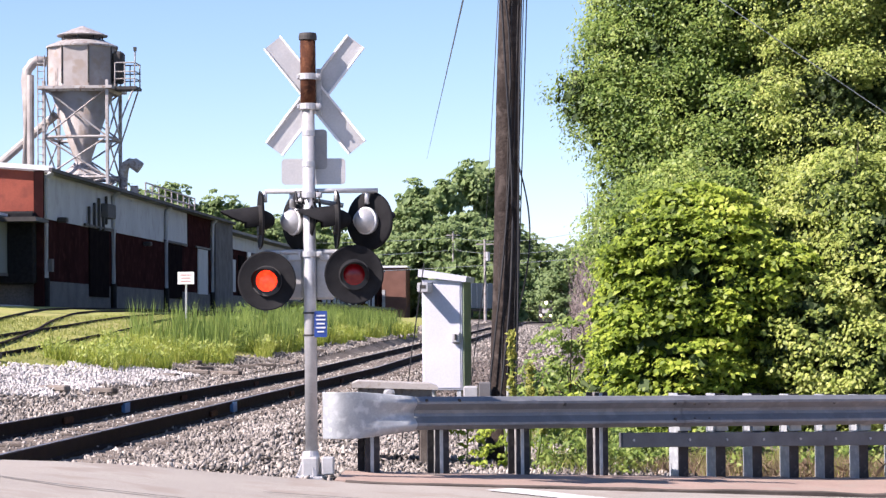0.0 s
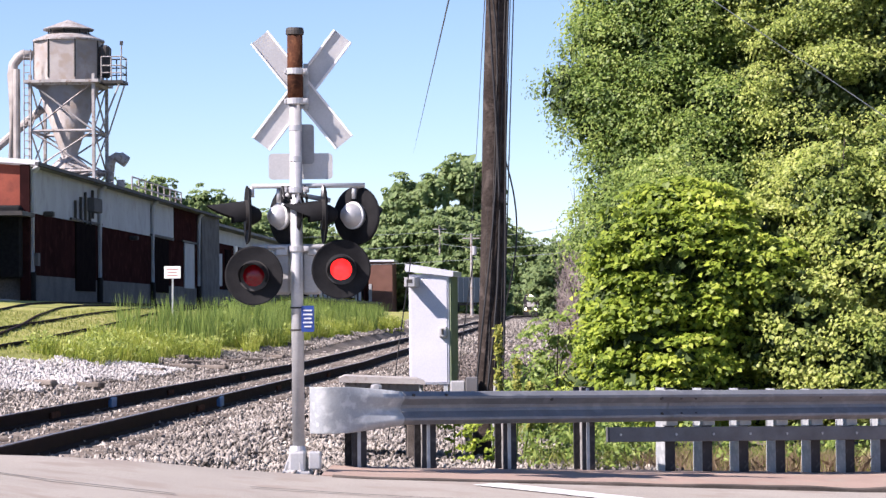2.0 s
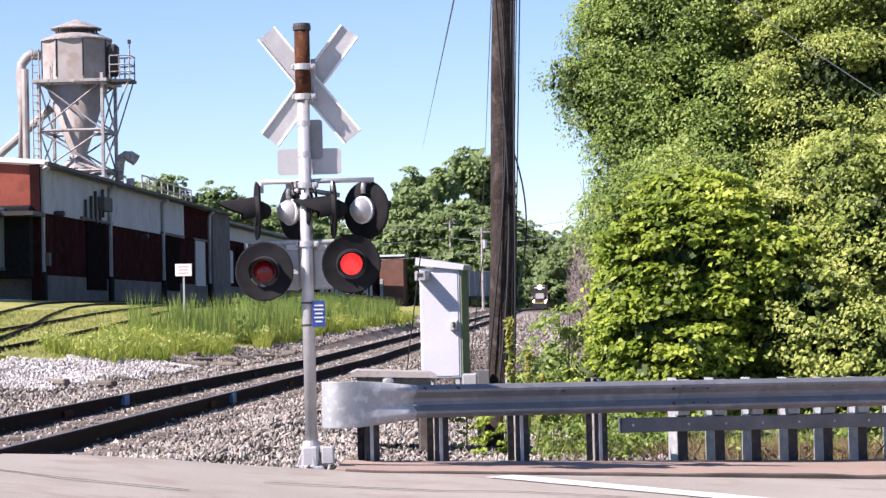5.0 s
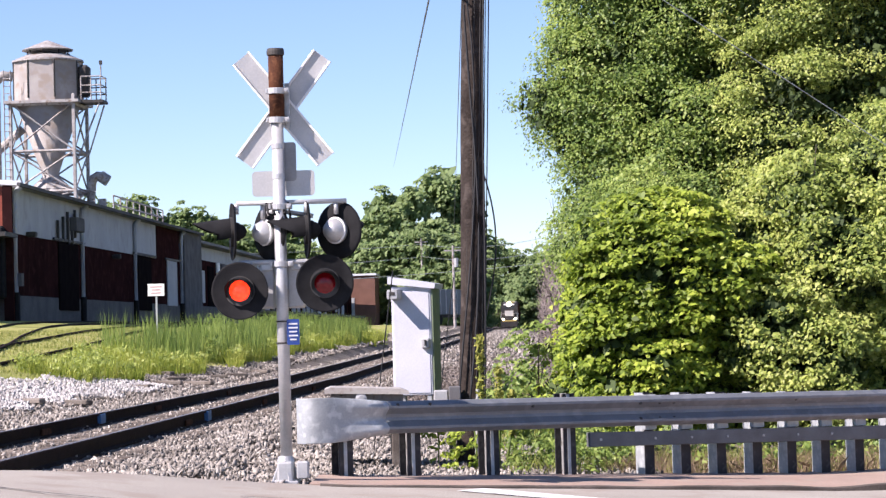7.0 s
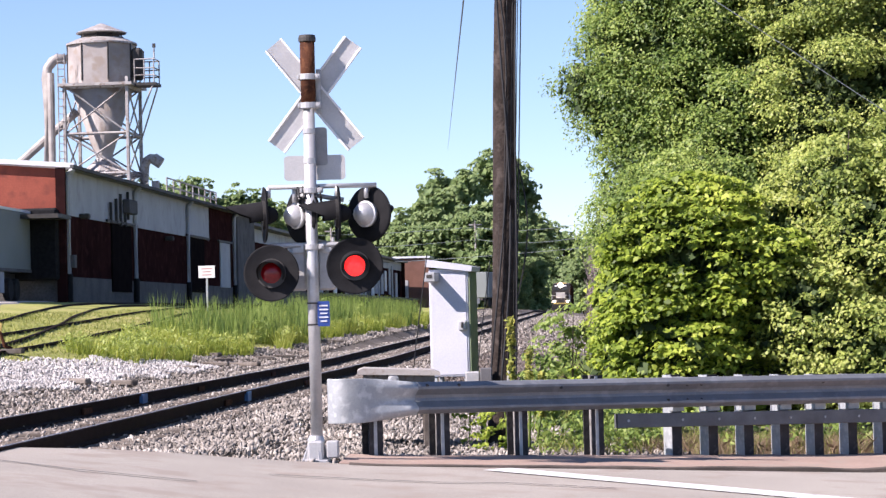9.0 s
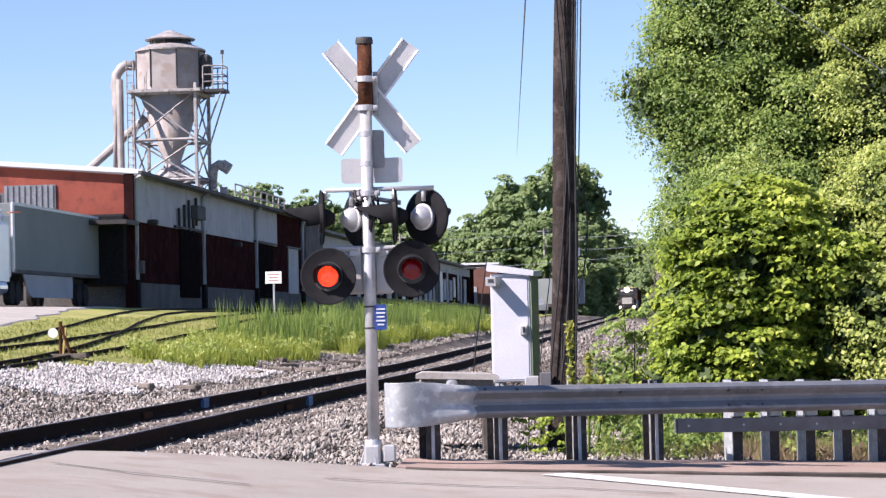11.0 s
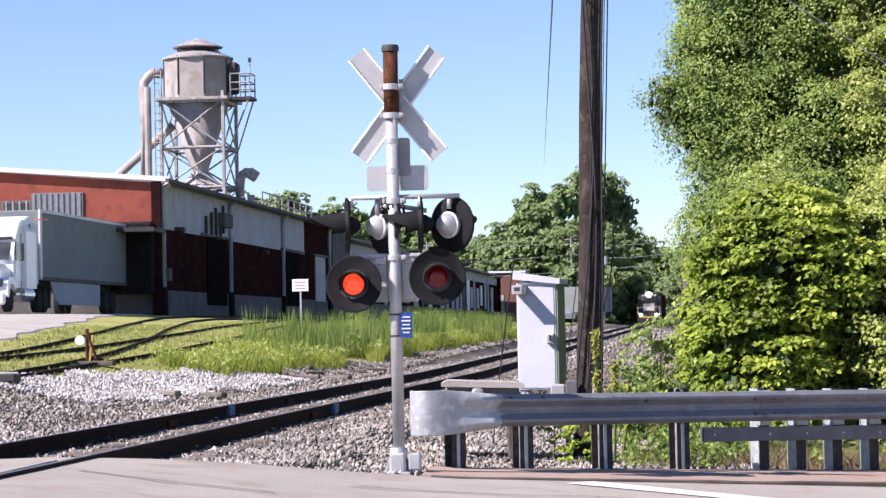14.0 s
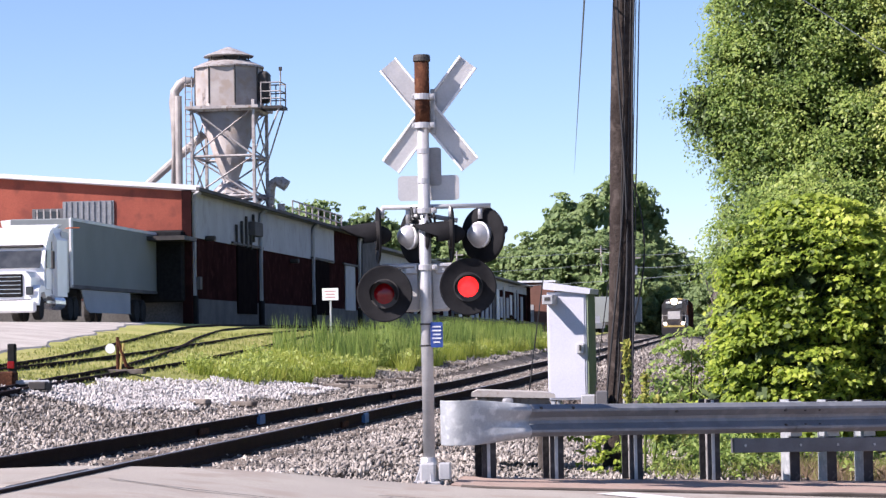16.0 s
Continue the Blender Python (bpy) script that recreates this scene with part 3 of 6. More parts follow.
# crossbuck, seen from its unpainted back
for ang, off in ((51.5, 0.115), (-52.5, 0.145)):
    M = Matrix.Translation((0.05, off, 3.475)) @ Matrix.Rotation(radians(ang), 4, "Y")
    blade = part("crossbuck_blade", box((0, 0, 0), (1.23, 0.005, 0.205), M), SIGN_BACK, signal, "bare metal back of a crossbuck blade")
    for z in (-0.0925, 0.0925):
        part("stiffener", box((0, -0.016, z), (1.23, 0.03, 0.02), M, 0.003), WHITE, blade, "bright folded edge")
part("mounting_strap", box((0.09, 0.09, 3.5), (0.045, 0.03, 0.42), None, 0.004), GALV_PALE, signal)


def plate(w, h, r, m):
    o = []
    for cx, cz, a0 in ((w / 2 - r, h / 2 - r, 0), (-w / 2 + r, h / 2 - r, 90), (-w / 2 + r, -h / 2 + r, 180), (w / 2 - r, -h / 2 + r, 270)):
        o += [(cx + r * math.cos(radians(a0 + a)), cz + r * math.sin(radians(a0 + a))) for a in (0, 30, 60, 90)]
    return prism(o, 0.006, m)


bm = plate(0.58, 0.235, 0.035, Matrix.Translation((0.035, 0.1, 2.78)))
part("lower_sign", bm, SIGN_BACK, signal, "bare metal back of a small lower sign")
# the stem is sign metal in a darker grey that holds its shade
part("sign_stem", plate(0.13, 0.36, 0.03, Matrix.Translation((0.095, 0.085, 2.98))), surf("shaded_sign_grey", (0.3, 0.3, 0.3), None, 5, 0.5, 0.3), signal, "metal sign stem, its grey darkened as if shaded")
# arms
bm = rods((((-0.4, 0.02, 2.6), (0.62, 0.05, 2.6)), ((-0.4, 0.02, 2.6), (-0.4, 0.02, 2.5)), ((0.25, 0.03, 2.6), (0.25, 0.03, 2.5)), ((0.52, 0.06, 2.6), (0.52, 0.06, 2.48)), ((-0.16, 0.06, 2.6), (-0.16, 0.06, 2.45)), ((0.02, 0.05, 2.52), (0.3, 0.12, 2.47)), ((-0.12, 0.04, 2.5), (0.05, 0.04, 2.56))), 0.022, 10)
part("upper_arm", bm, SILVER, signal, "silver pipe crossarm", True)
bm = rods((((-0.4, 0.03, 2.05), (0.5, 0.04, 2.05)),), 0.024, 10)
for x in (-0.32, 0.3, 0.46):
    bx(bm, (x, 0.02, 2.05), (0.13, 0.05, 0.04), None, 0.01)
bx(bm, (-0.13, 0.05, 2.02), (0.12, 0.05, 0.1), None, 0.01)
bx(bm, (0.14, 0.05, 2.02), (0.1, 0.05, 0.1), None, 0.01)
part("lower_arm", bm, SILVER, signal, "silver pipe crossarm")
for x in (-0.15, 0.13):
    part("back_box", box((x, 0.12, 1.83), (0.17, 0.12, 0.42), None, 0.02), SIGN_BACK, signal, "grey lamp wiring box")
bm = bmesh.new()
for k in range(5):
    tube([(-0.12 + 0.05 * k, -0.02, 2.6), (-0.1 + 0.05 * k, -0.05, 2.5), (-0.02 + 0.03 * k, 0.0, 2.44)], 0.012, 6, bm)
part("wiring", bm, CABLE, signal, "short black lamp leads")


def lamp_unit(m, lit_mat, hood_len=0.3, shell_mat=None, k=1.0):
    """Round black background, hooded lens that looks along -y of m, cast back shell. Returns its turning lens or None."""
    turn = Matrix.Rotation(radians(90), 4, "X")
    bg = part("background", lathe(((0.12, -0.004), (0.245, -0.004), (0.265, 0.012), (0.266, 0.02), (0.25, 0.012), (0.12, 0.008)), 40, m @ turn), BLACK, signal, "round black lamp background", True)
    shell = part("housing", lathe(((0.125 * k, 0.0), (0.125 * k, -0.04), (0.11 * k, -0.08 * k), (0.085 * k, -0.13 * k), (0.05 * k, -0.16 * k), (0.012, -0.17 * k)), 24, m @ turn), shell_mat or SILVER, bg, "cast lamp housing", True)
    if not shell_mat and not lit_mat:
        part("clamp_ring", lathe(((0.11, -0.03), (0.125, -0.035), (0.125, -0.05), (0.11, -0.055)), 24, m @ turn), WHITE, bg, "pale clamp ring", True)
    rim = bmesh.new()
    lathe(((0.118, 0.0), (0.135, 0.0), (0.138, 0.035), (0.118, 0.035)), 32, m @ turn, rim)
    part("lens_ring", rim, DARK, bg)
    hood = bmesh.new()
    n, inner, outer = 22, [], []
    for i in range(n + 1):
        a = radians(-25 + 230 * i / n)
        ln = hood_len * (0.35 + 0.65 * max(0, math.sin(a)) ** 0.7)
        for r, lst in ((0.13, outer), (0.125, inner)):
            lst.append((hood.verts.new(m @ Vector((r * math.cos(a), -0.02, r * math.sin(a)))), hood.verts.new(m @ Vector((r * 0.97 * math.cos(a), -0.02 - ln, r * math.sin(a) - 0.12 * ln)))))
    for lst in (outer, inner):
        for p, q in zip(lst, lst[1:]):
            hood.faces.new((p[0], p[1], q[1], q[0]))
    part("hood", hood, BLACK, bg, "black visor over the lens", True)
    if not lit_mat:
        part("lens", lathe(((0.118, 0.0), (0.11, 0.012), (0.06, 0.024), (0.01, 0.028)), 28, m @ turn), LENS_OFF, bg, "dark red unlit lens", True)
        return None
    # the lens disc turns about its upright axis: one face glows, the other is dark
    bm = bmesh.new()
    lathe(((0.112, 0.002), (0.1, 0.014), (0.055, 0.026), (0.008, 0.03)), 28, turn, bm)
    k = len(bm.faces)
    back = lathe(((0.112, 0.002), (0.1, 0.014), (0.055, 0.026), (0.008, 0.03)), 28, Matrix.Rotation(math.pi, 4, "Z") @ turn, bm)
    me = bpy.data.meshes.new("lens")
    bm.faces.ensure_lookup_table()
    for i, fc in enumerate(bm.faces):
        fc.material_index = 0 if i < k else 1
        fc.smooth = True
    bm.to_mesh(me)
    bm.free()
    me.materials.append(lit_mat)
    me.materials.append(LENS_OFF)
    ob = new("lens", me)
    ob.parent = bg
    tagged(ob, "round red lens that flashes")
    ob.matrix_basis = m @ Matrix.Translation((0, -0.02, 0))
    return ob, m @ Matrix.Translation((0, -0.02, 0))


LENS_L = lamp_unit(pose(-0.37, -0.1, 1.79, 0, 0, -4), LENS_WARM, 0.2)
LENS_R = lamp_unit(pose(0.41, -0.1, 1.84, 0, 0, 6), LENS_RED, 0.2)
lamp_unit(pose(-0.43, 0.02, 2.34, 0, 0, -78), None, 0.36, BLACK, 0.7)
lamp_unit(pose(0.26, 0.02, 2.34, 0, 0, -80), None, 0.36, BLACK, 0.7)
lamp_unit(pose(-0.12, 0.12, 2.33, 0, 0, 128), None, 0.3, None, 0.95)
lamp_unit(pose(0.53, 0.12, 2.33, 0, 0, 145), None, 0.3, None, 0.95)
plate_m = Matrix.Translation((0.105, -0.07, 1.4)) @ Matrix.Rotation(radians(8), 4, "Z")
info = part("notice_plate", plate(0.115, 0.235, 0.01, plate_m), BLUE, signal, "small blue enamel notice plate")
bm = bmesh.new()
for k, w in enumerate((0.08, 0.085, 0.07, 0.085, 0.06)):
    bx(bm, (0, -0.004, 0.075 - 0.036 * k), (w, 0.003, 0.014), plate_m)
part("lettering", bm, PALE_INK, info, "pale bars of small lettering")
for z in (1.5, 1.3):
    part("strap", lathe(((0.058, z - 0.008), (0.061, z - 0.006), (0.061, z + 0.006), (0.058, z + 0.008)), 16), DARK, signal)

# ---- guard rail ----
guard = thing("guard_rail", Matrix(), "grey galvanised steel roadside guard rail with posts", "guard rail")


def on_rail(x):
    """A point on the guard rail's line: y, and the drop along it."""
    return 23.62 + 0.634 * (x + 1.92), -0.02 - 0.034 * (x + 1.92)


RA = math.atan(0.634)
POSTX = [-1.92, -1.29, -0.53, 0.24, 1.07, 1.46, 1.85, 2.25, 2.64, 3.03, 3.43, 3.83]


def flange(h, y, w):
    return box((0, y, h / 2 - 0.2), (w, 0.012, h + 0.4), None, 0.002)


# dark flange colour holds the shade; pale webs and strips stand for sunlit faces
POST_SHADE = surf("shaded_post_steel", (0.055, 0.053, 0.054), (0.035, 0.033, 0.034), 4, 0.8, 0.0, bump=0.1, stain=(0.085, 0.08, 0.078))
for i, x in enumerate(POSTX):
    y, z = on_rail(x)
    h = 0.82 if i >= 3 else 0.7
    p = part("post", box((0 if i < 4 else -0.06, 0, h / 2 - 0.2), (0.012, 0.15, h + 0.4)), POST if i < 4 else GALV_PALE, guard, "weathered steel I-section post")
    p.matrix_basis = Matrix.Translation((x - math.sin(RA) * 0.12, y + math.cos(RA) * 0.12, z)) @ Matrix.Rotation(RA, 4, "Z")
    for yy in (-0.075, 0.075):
        part("flange", flange(h, yy, 0.15 if i < 4 else 0.12), POST_SHADE, p)
    # a pale strip paints sunlight onto the first four posts
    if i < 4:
        part("lit_strip", box((-0.01, -0.0835, h / 2 - 0.2), (0.035, 0.006, h + 0.38)), GALV_PALE, p, "pale strip painted as the sunlit part of the post")
    if i >= 4:
        q = part("block_out", box((0, 0.04, 0.62), (0.15, 0.07, 0.36), None, 0.006), GALV_PALE, guard, "pale steel spacer block")
        q.matrix_basis = Matrix.Translation((x, y, z)) @ Matrix.Rotation(RA, 4, "Z")
# W profile beam, swept along the line
WP = ((0.0, 0.155), (-0.035, 0.15), (-0.085, 0.112), (-0.085, 0.088), (-0.02, 0.03), (-0.012, 0.0), (-0.02, -0.03), (-0.085, -0.088), (-0.085, -0.112), (-0.035, -0.15), (0.0, -0.155))


def beam(name, x0, x1, out, label, n=12):
    v, f = [], []
    K = len(WP) * 2
    for i in range(n + 1):
        x = x0 + (x1 - x0) * i / n
        y, z = on_rail(x)
        zt = 0.565 + 0.02 - 0.022 * (x + 1.92)
        nx, ny = math.sin(RA), -math.cos(RA)
        prof = [(o, h) for o, h in WP] + [(o + 0.006, h * 0.995) for o, h in reversed(WP)]
        for o, h in prof:
            d = -o + 0.03 + out
            v.append((x + nx * d, y + ny * d, zt + h))
        if i:
            for j in range(K):
                f.append(((i - 1) * K + j, (i - 1) * K + (j + 1) % K, i * K + (j + 1) % K, i * K + j))
    return raw(name, v, f, GALV, guard, label)


beam("beam", -1.62, 1.12, 0.0, "corrugated galvanised beam")
beam("beam", 1.0, 4.6, 0.012, "corrugated galvanised beam lapped over the next")
# flared end shoe: W profile flattens into a curved plate
v, f = [], []
n = 14
K = len(WP)
for i in range(n + 1):
    s = i / n
    x = -1.6 - 0.56 * min(1, s * 1.7)
    y, z = on_rail(x)
    curl = max(0, s - 0.5) / 0.5
    ang = curl * radians(150)
    px, py = x + math.sin(RA) * 0.05, y - math.cos(RA) * 0.05
    if curl > 0:
        c = Vector((x + math.sin(RA) * -0.12, y + math.cos(RA) * 0.12, 0))
        d = Matrix.Rotation(-ang, 3, "Z") @ Vector((math.sin(RA), -math.cos(RA), 0)) * 0.17
        px, py = c.x + d.x * 1.0, c.y + d.y
    flat = max(0, 1 - s * 2.2)
    for o, h in WP:
        grow = 1 + 0.38 * min(1, s * 2)
        v.append((px + math.sin(RA) * -o * flat, py + math.cos(RA) * o * flat, 0.576 + h * grow))
    if i:
        for j in range(K - 1):
            f.append(((i - 1) * K + j, (i - 1) * K + j + 1, i * K + j + 1, i * K + j))
end = raw("end_shoe", v, f, GALV_PALE, guard, "bright curved terminal end piece")
for pl in end.data.polygons:
    pl.use_smooth = True
sol = end.modifiers.new("thick", "SOLIDIFY")
sol.thickness = 0.006
# channel rub rail
v, f = [], []
for i, x in enumerate((0.39, 2.2, 4.6)):
    y, z = on_rail(x)
    nx, ny = math.sin(RA), -math.cos(RA)
    zc = 0.255 - 0.03 * (x - 0.39)
    for o, h in ((0.0, 0.072), (0.06, 0.072), (0.065, 0.066), (0.065, -0.066), (0.06, -0.072), (0.0, -0.072)):
        v.append((x + nx * (o - 0.0), y + ny * (o - 0.0), zc + h))
    if i:
        for j in range(5):
            f.append(((i - 1) * 6 + j, (i - 1) * 6 + j + 1, i * 6 + j + 1, i * 6 + j))
f.append((0, 1, 2, 3, 4, 5))
rub = raw("rub_rail", v, f, RUB, guard, "low dark steel channel rail")
for x in (0.5, 1.07, 1.46, 1.85, 2.25, 2.64, 3.03):
    y, z = on_rail(x)
    d = 0.075
    part("bolt", rod(bmesh.new(), (x + math.sin(RA) * 0.06, y - math.cos(RA) * 0.06, 0.255 - 0.03 * (x - 0.39)), (x + math.sin(RA) * d, y - math.cos(RA) * d, 0.255 - 0.03 * (x - 0.39)), 0.014, n=6), GALV_PALE, rub)
for x in (-1.5, -1.2, -0.2, 0.9, 1.1, 1.25, 2.6):
    y, z = on_rail(x)
    for h in ((0.06,) if x < 0.8 or x > 2 else (0.06, -0.06)):
        zz = 0.585 - 0.022 * (x + 1.92) + h * (2 if x < -1 else 1.3)
        part("bolt", rod(bmesh.new(), (x + math.sin(RA) * 0.06, y - math.cos(RA) * 0.06, zz), (x + math.sin(RA) * 0.115, y - math.cos(RA) * 0.115, zz), 0.016, n=6), DARK, guard)

# ---- equipment case, battery box, utility pole ----
case = thing("equipment_case", pose(-1.68, 34, 0.02, 0, 0, -9), "tall pale grey steel signal equipment case on legs", "equipment case")
part("body", box((0, 0.25, 1.24), (0.56, 0.5, 1.5), None, 0.012), CASE, case, "pale grey painted case body")
# the right side gets a darker, greener tone than the body
part("side_panel", box((0.292, 0.26, 1.22), (0.02, 0.5, 1.5), None, 0.004), CASE_GREEN, case, "thin darker green side panel")
bm = prism(((-0.32, 2.03), (0.34, 1.95), (0.35, 2.02), (-0.31, 2.13)), 0.62, Matrix.Translation((0, -0.06, 0)))
part("roof", bm, CASE, case, "sloping overhanging case roof")
part("door_seam", box((0, -0.005, 1.22), (0.5, 0.012, 1.4), None, 0.004), CASE, case, "flat case door")
v1 = part("vent_box", box((-0.2, -0.16, 1.88), (0.15, 0.33, 0.13), None, 0.008), SIGN_BACK, case, "small grey louvred vent box")
part("slot", box((-0.2, -0.327, 1.89), (0.08, 0.01, 0.05)), DARK, v1)
v2 = part("latch_box", box((0.2, -0.04, 1.2), (0.12, 0.08, 0.15), None, 0.02), SIGN_BACK, case, "grey latch housing")
part("handle", rod(bmesh.new(), (0.2, -0.1, 1.17), (0.2, -0.1, 1.25), 0.014), DARK, v2)
for x in (-0.22, 0.22):
    for y in (0.05, 0.45):
        part("leg", box((x, y, 0.25), (0.06, 0.06, 0.54), None, 0.004), GALV_PALE, case)
bbox = thing("battery_box", pose(-1.86, 25.9, -0.02, 0, 0, 4), "low weathered beige metal battery box with lid", "battery box")
part("body", box((0, 0.3, 0.62), (0.76, 0.6, 0.34), None, 0.012), surf("grimy_box_metal", (0.26, 0.24, 0.22), (0.2, 0.18, 0.165), 4, 0.8, stain=(0.12, 0.1, 0.085)), bbox)
for x in (-0.3, 0.3):
    part("leg", box((x, 0.3, 0.23), (0.1, 0.5, 0.5), None, 0.01), TIE_WOOD, bbox)
part("lid", prism(((-0.44, 0.79), (0.44, 0.76), (0.44, 0.79), (0.36, 0.82), (-0.38, 0.855), (-0.44, 0.83)), 0.78, Matrix.Translation((0, -0.08, 0))), BOXPAINT, bbox, "overhanging pale box lid")
part("hasp", lathe(((0.03, 0), (0.06, 0.01), (0.06, 0.05), (0.03, 0.06)), 12, Matrix.Translation((-0.06, -0.02, 0.73)) @ Matrix.Rotation(radians(90), 4, "X")), SIGN_BACK, bbox)

upole = thing("utility_pole", pose(-0.83, 27, -0.25), "weathered dark wooden utility pole with black cables", "utility pole")
pts = [(0.0 + 0.038 * z + 0.02 * math.sin(z), 0.0, z) for z in (0, 0.6, 1.2, 2, 3, 4, 5, 6, 7.5, 9.2)]
pw = part("pole", tube(pts, [0.165, 0.15, 0.142, 0.135, 0.13, 0.125, 0.12, 0.115, 0.11, 0.1], 20), POLE_WOOD, upole, "cracked weathered timber pole", True)
for k in range(7):
    a = 3.5 + 0.5 * k
    bm = tube([(0.038 * z + 0.13 * math.cos(a) + 0.03, 0.145 * math.sin(a) if math.sin(a) < 0 else 0.145 * math.sin(a), z) for z in (0.5, 2, 4, 6)], 0.005, 4)
    part("split", bm, DARK, upole, "dark drying cracks in the timber")
for k, (x0, x1, w) in enumerate(((-0.15, 0.03, 0.012), (-0.13, 0.08, 0.014), (0.1, 0.16, 0.012))):
    bm = tube([(0.038 * z + x0 + (x1 - x0) * (0.5 - 0.5 * math.cos(z * 0.9 + k)) * (1 if z < 5 else 0.8), -0.17 - 0.01 * k, z) for z in [0.6 + 0.3 * i for i in range(29)]], w, 6)
    part("cable", bm, CABLE, upole, "black cable down the pole")
bm = tube([(0.038 * (1.5 + 1.9 * u) + 0.1 + 0.2 * math.sin(math.pi * u) * (0.6 + 0.4 * u), -0.08, 1.5 + 1.9 * u) for u in [i / 15 for i in range(16)]], 0.009, 5)
part("loose_cable", bm, CABLE, upole, "slack cable hanging off the pole")
bm = tube([(0.038 * z + 0.08, -0.2, z) for z in (0.3, 0.5, 0.8, 1.0)], 0.02, 8)
part("conduit", bm, SIGN_BACK, upole, "pale conduit pipe")
m1 = part("meter_box", box((-0.13, -0.19, 0.88), (0.13, 0.12, 0.32), None, 0.01), GREYDOOR, upole, "grey service box")
part("junction", box((-0.28, -0.12, 0.9), (0.16, 0.14, 0.2), None, 0.015), SIGN_BACK, upole, "small pale junction box")
bm = tube([(-0.22, -0.15, 0.8), (-0.2, -0.16, 0.6), (-0.18, -0.1, 0.2)], 0.02, 8)
part("conduit", bm, GREYDOOR, upole)


def wire(pts, r, label="thin grey overhead wire against the sky", sag=0.0):
    a, b = Vector(pts[0]), Vector(pts[-1])
    if len(pts) == 2:
        pts = [a.lerp(b, i / 14) - Vector((0, 0, sag * 4 * (i / 14) * (1 - i / 14))) for i in range(15)]
    return tagged(part("overhead_wire", tube(pts, r, 5), WIRE), label, "wire", "overhead wires")


wire(((-0.83, 22, 5.0), (-15.6, 347, 24.8)), 0.012)
wire(((-0.55, 27, 8.6), (-5.5, 250, 9.6)), 0.012, sag=0.3)
wire(((-0.6, 27, 6.35), (8.6, 27.5, 0.0)), 0.005, "steel guy wire down to the verge")
for xx, yy in ((-1.95, 28.5), (-1.35, 33.2)):
    tagged(part("guy_wire", tube(((xx, yy, 0.0), (xx + 0.12, yy, 1.0), (xx + 0.28, yy, 2.1)), 0.007, 5), CABLE), "thin dark guy wire anchored in the ballast", "wire")

# ---- warehouse: built in its own frame, x across, y along its length ----
WH = pose(-23.4, 114, 2.2, 0, 0, -0.85)
shed = thing("warehouse", WH, "long brick warehouse with pale upper panels and a red end wall", "warehouse")
EAVE = 6.5
L1, L2 = 62.0, 206.0
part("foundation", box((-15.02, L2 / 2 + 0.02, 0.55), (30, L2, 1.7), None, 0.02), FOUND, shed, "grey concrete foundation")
part("side_wall", box((-0.2, 27, 2.85), (0.36, 54, 2.95)), BRICK, shed, "brick side wall, darkened for its shade")
part("upper_panel", box((-0.18, 21.55, 5.38), (0.36, 43.1, 2.16)), PANEL, shed, "pale grey upper wall panels")
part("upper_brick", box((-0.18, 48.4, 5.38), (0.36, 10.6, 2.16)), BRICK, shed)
for y in (0.35, 17.2, 34.3, 53.3):
    bm = tube(((0.12, y, -0.2), (0.12, y, EAVE - 0.8), (0.16, y, EAVE - 0.3), (0.42, y, EAVE - 0.05)), 0.14, 8)
    part("downpipe", bm, PANEL, shed, "grey rain downpipe")
    part("shoe_pipe", rod(bmesh.new(), (0.12, y, -0.4), (0.12, y, 1.5), 0.17, n=8), BLACK, shed, "black cast foot of the downpipe")
# the two near-black sheets paint the unlit depth of the openings
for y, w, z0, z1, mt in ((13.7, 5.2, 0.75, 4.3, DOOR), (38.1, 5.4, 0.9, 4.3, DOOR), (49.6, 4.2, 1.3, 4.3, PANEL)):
    d = part("loading_door", box((0.02, y, (z0 + z1) / 2), (0.08, w, z1 - z0), None, 0.01), mt, shed, "tall doorway, its near-black sheets painted as shaded openings")
    part("track_rail", box((0.1, y, z1 + 0.08), (0.1, w * 1.6, 0.12)), DARK, d)
bm = bmesh.new()
for k, (y, z0, z1) in enumerate(((10.6, 4.35, 5.35), (12.0, 4.35, 5.6), (13.2, 4.2, 5.9), (14.4, 4.2, 5.3), (15.2, 4.6, 6.1))):
    part("exhaust_pipe", box((0.12, y, (z0 + z1) / 2), (0.14, 0.17, z1 - z0), None, 0.02), DARK, shed, "dark exhaust pipe up the wall")
for y, z in ((3.5, 4.35), (27.0, 3.95)):
    part("wall_lamp", box((0.25, y, z), (0.5, 0.4, 0.25), None, 0.05), DARK, shed, "small dark wall lamp")
part("roof", prism(((0.55, EAVE - 0.06), (0.55, EAVE + 0.1), (-15, EAVE + 1.35), (-30.4, EAVE + 0.1), (-30.4, EAVE - 0.1)), L1 - 0.7, Matrix.Translation((0, 0.4, 0))), ROOF, shed, "shallow grey roof")
part("gutter", box((0.62, 30, EAVE), (0.16, L1, 0.16)), GREYDOOR, shed)
# grey sheet metal link, then the long far wing
part("duct_box", box((0.2, 15.4, 5.3), (0.4, 2.2, 0.75), None, 0.04), GREYDOOR, shed, "grey duct box on the wall")
part("link_wall", box((0.0, 58.3, 3.6), (0.5, 8.4, 6.2)), GREYDOOR, shed, "grey sheet metal clad bay")
part("wing_wall", box((-0.7, 130.5, 2.7), (0.4, 151, 4.4)), BRICK, shed, "brick wall of the far wing, darkened for its shade")
part("wing_panel", box((-0.72, 130.5, 5.3), (0.38, 151, 1.2)), PANEL, shed)
